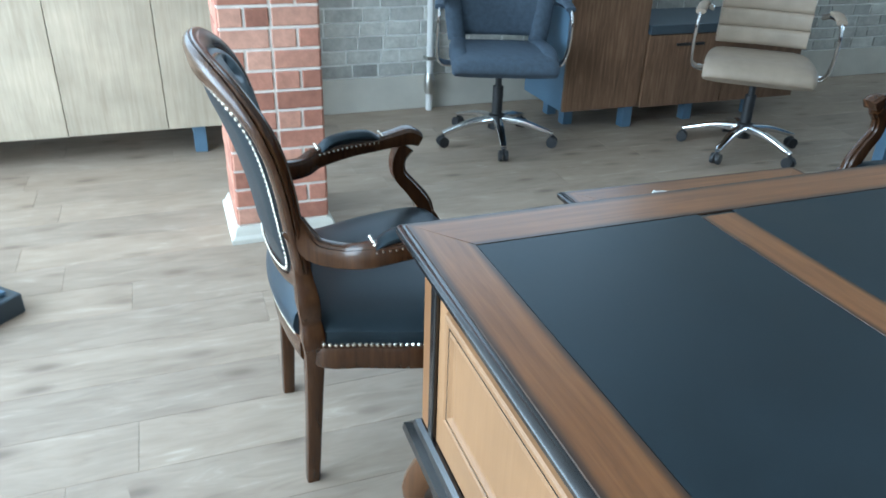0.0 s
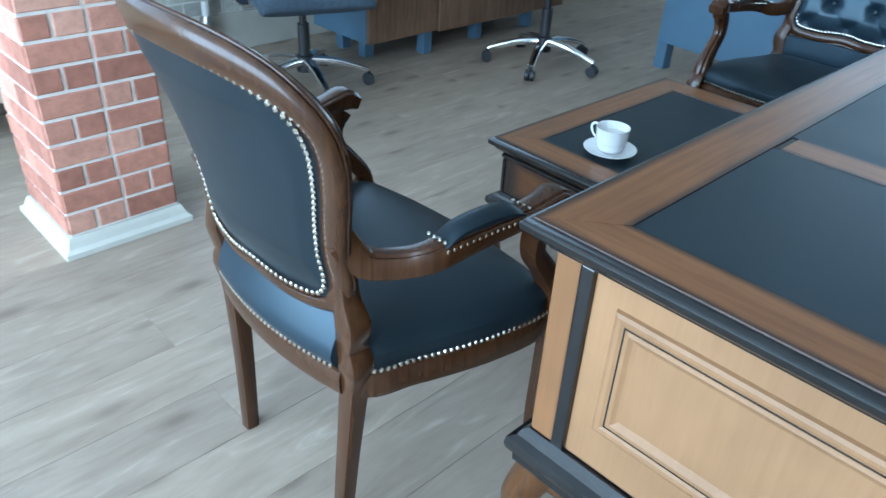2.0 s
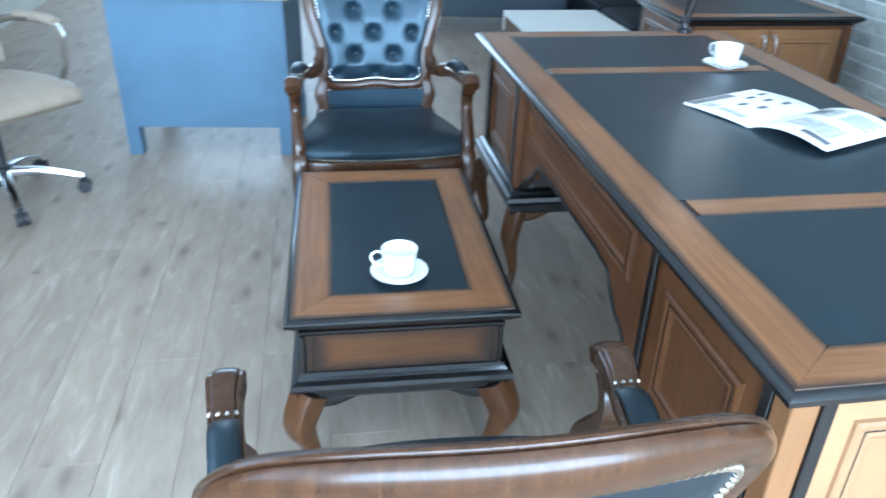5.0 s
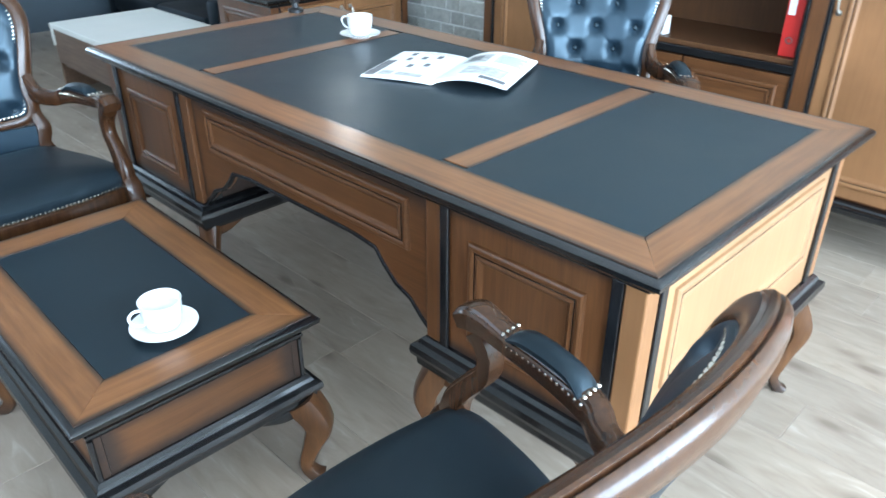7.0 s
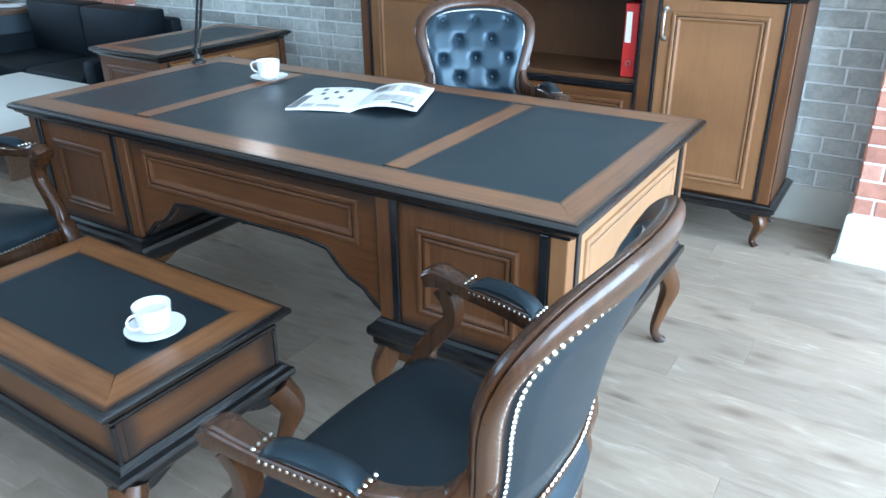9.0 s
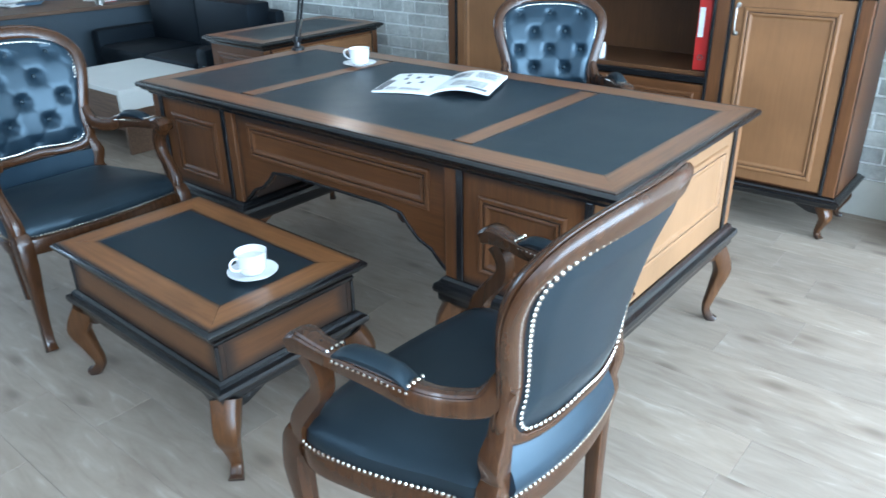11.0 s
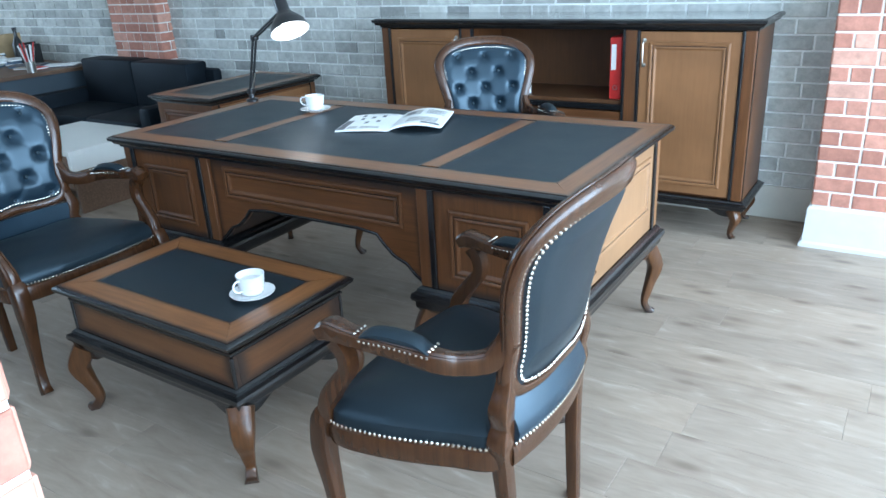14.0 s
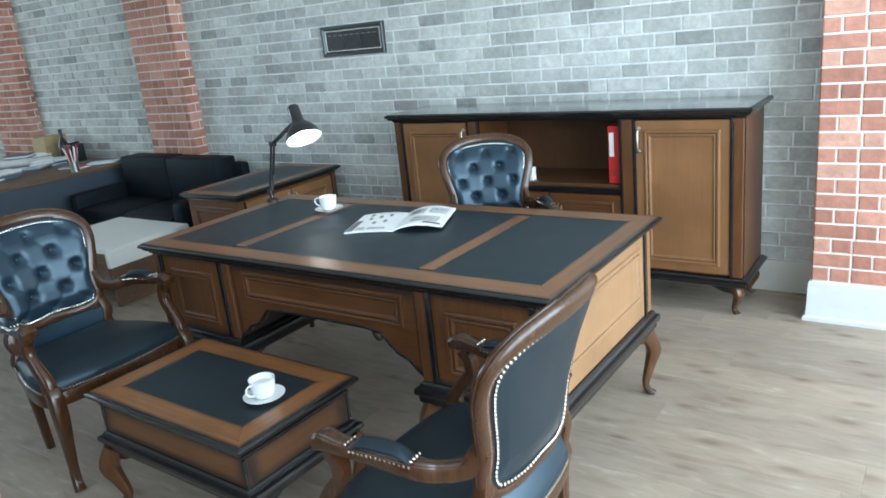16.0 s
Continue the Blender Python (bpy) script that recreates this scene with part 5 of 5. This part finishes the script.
def binder(x, y, z):
    b = thing("ring_binder", "red lever-arch binder with a white spine label", "binder")
    part("cover", boxed(x, x + 0.062, y, y + 0.27, z, z + 0.315, 0.004), M_RED, b)
    part("spine_label", boxed(x + 0.008, x + 0.034, y - 0.0015, y - 0.0003, z + 0.15, z + 0.28), M_PAPER, b, "white spine label")
    part("finger_ring", lathe(bmesh.new(), [(0.009, 0), (0.009, 0.002), (0.013, 0.002), (0.013, 0)], 16, close=True), M_STEEL, b).matrix_basis = pose(x + 0.031, y - 0.0003, z + 0.06, 90)
    return b


def wall_panel():
    f = thing("wall_panel", "small dark framed plaque hung on the brick wall", "picture")
    x0, x1, z0, z1, y = -2.955, -2.375, 1.455, 1.668, NORTH - 0.006
    bm = bmesh.new()
    m = upright((x0, y, 0), (1, 0, 0), (0, -1, 0))
    face_frame(bm, m, 0, x1 - x0, z0, z1, [(0, 0), (0.0, 0.022), (0.006, 0.028), (0.020, 0.028), (0.028, 0.018), (0.034, 0.010)])
    part("frame", bm, plain("dark_pewter", (0.06, 0.065, 0.065), 0.4, 0.4), f, "dark pewter frame", True)
    n = 3
    for k in range(n):
        a = 0.040 + (x1 - x0 - 0.080) * k / n
        b = 0.040 + (x1 - x0 - 0.080) * (k + 1) / n - 0.006
        bm = bmesh.new()
        face_frame(bm, m, a, b, z0 + 0.040, z1 - 0.040, [(0, 0.0105), (0.0, 0.013), (0.002, 0.014)])
        part("tile", bm, M_BLACK, f)
    bm = bmesh.new()
    for k in range(9):
        a = 0.060 + k * 0.053
        face_frame(bm, m, a, a + 0.03, z1 - 0.072, z1 - 0.066, [(0, 0.0145), (0, 0.0155)])
    line = bmesh.new()
    face_frame(line, m, 0.0345, x1 - x0 - 0.0345, z0 + 0.0345, z1 - 0.0345, [(0, 0.010), (0, 0.016), (0.005, 0.016), (0.005, 0.010)])
    part("inner_trim", line, M_WHITEB, f, "pale inner line")
    part("lettering_bars", bm, plain("dull_gilt", (0.24, 0.22, 0.14), 0.4, 0.6), f, kind="stuff")
    return f


def pipe(x, y):
    p = thing("heating_pipe", "white painted riser pipe with a valve on the wall", "pipe", kind="structure")
    part("riser", rod(bmesh.new(), (x, y, 0.0), (x, y, 1.9), 0.02), M_WHITEP, p, smooth=True)
    part("valve", lathe(bmesh.new(), [(0, 0.10), (0.026, 0.10), (0.034, 0.13), (0.034, 0.19), (0.026, 0.22), (0, 0.22)], 16, (x, y, 0)), M_STEEL, p, smooth=True)
    for z in (0.30, 1.2):
        part("clip", boxed(x - 0.026, x + 0.026, SOUTH + 0.004, y + 0.024, z, z + 0.02, 0.003), M_STEEL, p)
    return p


# ---------------------------------------------------------------- place them
LIFT_FROM, LIFT_TO = (0, 0.42, 0.55, 0.70, 1.02), (0, 0.50, 0.655, 0.80, 1.066)
desk()
the_table = coffee_table()
the_table.matrix_basis = pose(-1.12, -0.4155, 0, 0, 0, -1.2) @ pose(1.12, 0.4155, 0)
credenza()
return_cabinet()
chair = armchair("carved dark walnut armchair in black leather, its back to the window")
copy_a = copy_thing(chair, pose(-2.222, -0.372, 0, 0, 0, -90))
tagged(copy_a, "carved walnut armchair with deep-buttoned black leather back beside the table", "armchair", "visitor armchairs at the desk")
chair.matrix_basis = pose(0.118, -0.440, 0, 0, 0, 90)
high_chair = armchair("high-armed buttoned black leather chair turned sideways behind the desk")
done = set()
for piece in high_chair.children_recursive:
    if piece.name.startswith("button"):
        piece.location.z = float(np.interp(piece.location.z, LIFT_FROM, LIFT_TO))
    elif piece.data.name not in done:
        done.add(piece.data.name)
        for v in piece.data.vertices:
            v.co.z = float(np.interp(v.co.z, LIFT_FROM, LIFT_TO))
high_chair.matrix_basis = pose(-0.922, 1.17, 0, 0, 0, 215) @ Matrix.Diagonal((0.86, 1, 1, 1))
tagged(chair, group="visitor armchairs at the desk")

cup_and_saucer(pose(-0.876, -0.418, 0.4785, 0, 0, 268), "white coffee cup on a saucer on the coffee table")
cup_and_saucer(pose(-1.575, 0.722, 0.7845, 0, 0, 205), "white coffee cup on a saucer on the desk")
magazine(pose(-1.048, 0.622, 0.7845, 0, 0, 22))
desk_lamp((-2.080, 0.815, 0.7855), (-2.01, 0.82, 1.097), (-1.765, 0.785, 1.228), (0.45, -0.2, -0.8))
sofa()
white_table()
binder(-0.615, 1.93, 0.6755)
tag = thing("small_card_box", "small white card box standing on the shelf", "box")
part("carton", boxed(-1.14, -1.085, 1.93, 1.97, 0.6755, 0.75, 0.002), M_PAPER, tag)
wall_panel()
swivel_chair("dark blue-grey upholstered office chair on a chrome base", M_GREYF, False, pose(-1.271, -2.411, 0, 0, 0, -17.7), 20)
swivel_chair("tan ribbed office chair with chrome arms and base", M_TANF, True, pose(-2.497, -1.937, 0, 0, 0, -40), 68)
board_desk(pose(-2.915, -1.14, 0, 0, 0, 84.6), "slate blue office desk with a light wood top", 0.86, 0.75, 0.80, M_OAKL, M_BLUEB)
far = board_desk(pose(-5.45, 1.20, 0, 0, 0, 84.8), "dark slate office desk loaded with papers and brochures", 1.86, 1.40, 0.68, M_DARKBX, M_SLATE, 0.03)
wardrobe_unit(-0.07, 2.57, SOUTH + 0.001, -2.60, 0.14, 1.10, 6, M_OAKL, M_OAKL, "pale oak cabinet with tall plain doors", M_BLUEB)
wardrobe_unit(-2.135, -1.655, -2.88, -2.40, 0.13, 1.08, 1, M_DARKB, M_BLUEB, "rustic brown cabinet door on a slate blue carcass", M_BLUEB)
low_sideboard()
pipe(-1.11, -3.045)


def clutter(at):
    """Papers, brochures, a carton and pencils in a pot, each a thing of its own."""
    rng = random.Random(3)
    spots = [(0.62, 1.28, 0.10), (0.42, 1.22, 0.12), (0.50, 0.98, 0.07), (0.66, 0.92, 0.05), (0.40, 0.80, 0.03), (0.62, 0.55, 0.02), (0.75, 0.22, 0.015), (0.02, 0.66, 0.06), (-0.12, 0.62, 0.05), (0.30, 1.05, 0.09)]
    for k, (lx, ly, h) in enumerate(spots):
        w, d = rng.uniform(0.16, 0.22), rng.uniform(0.22, 0.30)
        p = thing("paper_stack", "loose stack of printed papers on the far desk", "papers", "papers on the far desk", at=at @ pose(lx, ly, 0.6805, 0, 0, rng.uniform(-50, 50)))
        layers = max(2, int(h / 0.012))
        for q in range(layers):
            dx, dy = rng.uniform(-0.025, 0.025), rng.uniform(-0.025, 0.025)
            z0 = h * q / layers
            part("brochure", boxed(-w / 2 + dx, w / 2 + dx, -d / 2 + dy, d / 2 + dy, z0 + 0.0003, h * (q + 1) / layers, 0.001), (M_PAPER, M_PAPER, M_INKL, M_PAPER, M_BLUEB, M_INK)[rng.randrange(6)], p)
    c = thing("carton", "brown cardboard box on the far desk", "box", at=at @ pose(0.74, 1.27, 0.6805, 0, 0, 20))
    part("box_body", boxed(-0.14, 0.14, -0.08, 0.08, 0, 0.24, 0.003), M_BOX, c)
    part("flap", boxed(-0.14, 0.14, -0.084, -0.081, 0.16, 0.248, 0.001), M_BOX, c)
    p = thing("pencil_pot", "glass pot holding white and red pencils", "pencil pot", at=at @ pose(0.42, 0.09, 0.6805))
    part("pot", lathe(bmesh.new(), [(0, 0), (0.036, 0), (0.038, 0.09), (0.034, 0.09), (0.032, 0.005), (0, 0.005)], 20), M_STEEL, p, smooth=True)
    for k in range(9):
        a = k * 0.7
        part("pencil", rod(bmesh.new(), (0.01 * math.cos(a), 0.01 * math.sin(a), 0.006), (0.06 * math.cos(a), 0.06 * math.sin(a), 0.20 + 0.02 * (k % 3)), 0.005, rounded(6, 1.0)), (M_PAPER, M_PAPER, M_RED)[k % 3], p)
    h = thing("desk_organiser", "black desk organiser on the far desk", "organiser", at=at @ pose(0.74, 0.75, 0.6805, 0, 0, 15))
    part("organiser_body", boxed(-0.075, 0.075, -0.05, 0.05, 0, 0.17, 0.004), M_BLACK, h)
    part("divider", boxed(-0.07, 0.07, -0.003, 0.003, 0.1705, 0.19, 0.001), M_BLACK, h)
    b = thing("bottle", "dark glass bottle on the far desk", "bottle", at=at @ pose(0.76, 1.02, 0.6805))
    part("bottle_body", lathe(bmesh.new(), [(0, 0), (0.048, 0), (0.05, 0.02), (0.05, 0.16), (0.03, 0.20), (0.016, 0.23), (0.016, 0.28), (0, 0.28)], 20), M_BLACK, b, smooth=True)
    part("cap", lathe(bmesh.new(), [(0, 0.281), (0.019, 0.281), (0.019, 0.31), (0, 0.31)], 16), M_RUBBER, b)
    for k, (lx, ly, m, lab) in enumerate(((0.55, 0.28, M_RED, "small red booklet on the far desk"), (0.50, 0.38, M_TANF, "brown leather folder on the far desk"))):
        f = thing("booklet", lab, "booklet", at=at @ pose(lx, ly, 0.6805, 0, 0, 30 * k))
        part("pages", boxed(-0.055, 0.055, -0.08, 0.08, 0.003, 0.014, 0.001), M_PAPER, f)
        for z in (0.0, 0.0145):
            part("cover", boxed(-0.058, 0.058, -0.083, 0.083, z, z + 0.0025, 0.0005), m, f)


clutter(far.matrix_basis)


def dark_plinth():
    d = thing("display_plinth", "low dark slate display plinth on the floor", "plinth", at=pose(1.175, -1.27, 0, 0, 0, 45))
    part("plinth_body", boxed(-0.22, 0.22, -0.22, 0.22, 0.0, 0.07, 0.006), M_SLATE, d)
    part("plinth_pad", boxed(-0.19, 0.19, -0.19, 0.19, 0.0705, 0.085, 0.004), M_BLUEB, d)


dark_plinth()

# ---------------------------------------------------------------- brick and plank cladding
pillar("pillar_south", -0.186, 0.154, -1.930, -1.590, 0.06, "NEWS", "square pillar clad in red brick on a pale plinth", "NE")
pillar("pillar_north", 0.410, 0.762, 1.985, NORTH, 0.205, "SEW", "red brick wall pillar on a white plinth", "S")
pillar("pillar_west", -5.13, -4.52, 2.20, NORTH, 0.205, "SEW", "red brick wall pillar on a white plinth behind the sofa", "")
pillar("pillar_far", -7.95, -7.25, 2.20, NORTH, 0.205, "SEW", "red brick wall pillar at the far end", "")
clad(wall_north, upright((WEST, NORTH, 0), (1, 0, 0), (0, -1, 0)), EAST - WEST, 0.182, HIGH, 7.0 + 0.15, 9.75, 2.0)
clad(wall_south, upright((EAST, SOUTH, 0), (-1, 0, 0), (0, 1, 0)), EAST - WEST, 0.202, 1.15, 0, 0, 0)

floor = structure("floor", boxed(WEST - 0.2, EAST + 0.2, SOUTH - 0.2, NORTH + 0.2, -0.12, -0.011), M_RUBBER, "grey-beige oak laminate plank floor", "floor")
PLANK, LONG = 0.192, 1.38


def plank_bm(bm, x0, x1, y0, y1):
    c, lo = 0.0012, -0.0108
    a = [bm.verts.new(p) for p in ((x0, y0, lo), (x1, y0, lo), (x1, y1, lo), (x0, y1, lo))]
    b = [bm.verts.new(p) for p in ((x0, y0, -c), (x1, y0, -c), (x1, y1, -c), (x0, y1, -c))]
    f = [bm.verts.new(p) for p in ((x0 + c, y0 + c, 0), (x1 - c, y0 + c, 0), (x1 - c, y1 - c, 0), (x0 + c, y1 - c, 0))]
    for p, q in ((a, b), (b, f)):
        for j in range(4):
            bm.faces.new((p[j], p[(j + 1) % 4], q[(j + 1) % 4], q[j]))
    bm.faces.new(f)


one = bmesh.new()
plank_bm(one, 0.0002, LONG - 0.0002, 0.0002, PLANK - 0.0002)
plank_mesh = finish("plank", one, M_FLOOR)
far_planks = bmesh.new()
rng = random.Random(11)
y = SOUTH
while y < NORTH - 0.02:
    y1 = min(y + PLANK, NORTH)
    x = WEST - rng.random() * LONG
    while x < EAST - 0.01:
        a, c = max(x, WEST), min(x + LONG, EAST)
        if x > -5.6 and c - a > LONG - 0.001 and y1 - y > PLANK - 0.001:
            p = new("plank", plank_mesh)
            p.parent, p.location = floor, (x, y, 0)
        elif x > -5.6:
            cut = bmesh.new()
            plank_bm(cut, a + 0.0002, c - 0.0002, y + 0.0002, y1 - 0.0002)
            part("plank", cut, M_FLOOR, floor)
        else:
            plank_bm(far_planks, a + 0.0002, c - 0.0002, y + 0.0002, y1 - 0.0002)
        x += LONG
    y += PLANK
part("plank_field", far_planks, M_FLOOR, floor, kind="stuff")
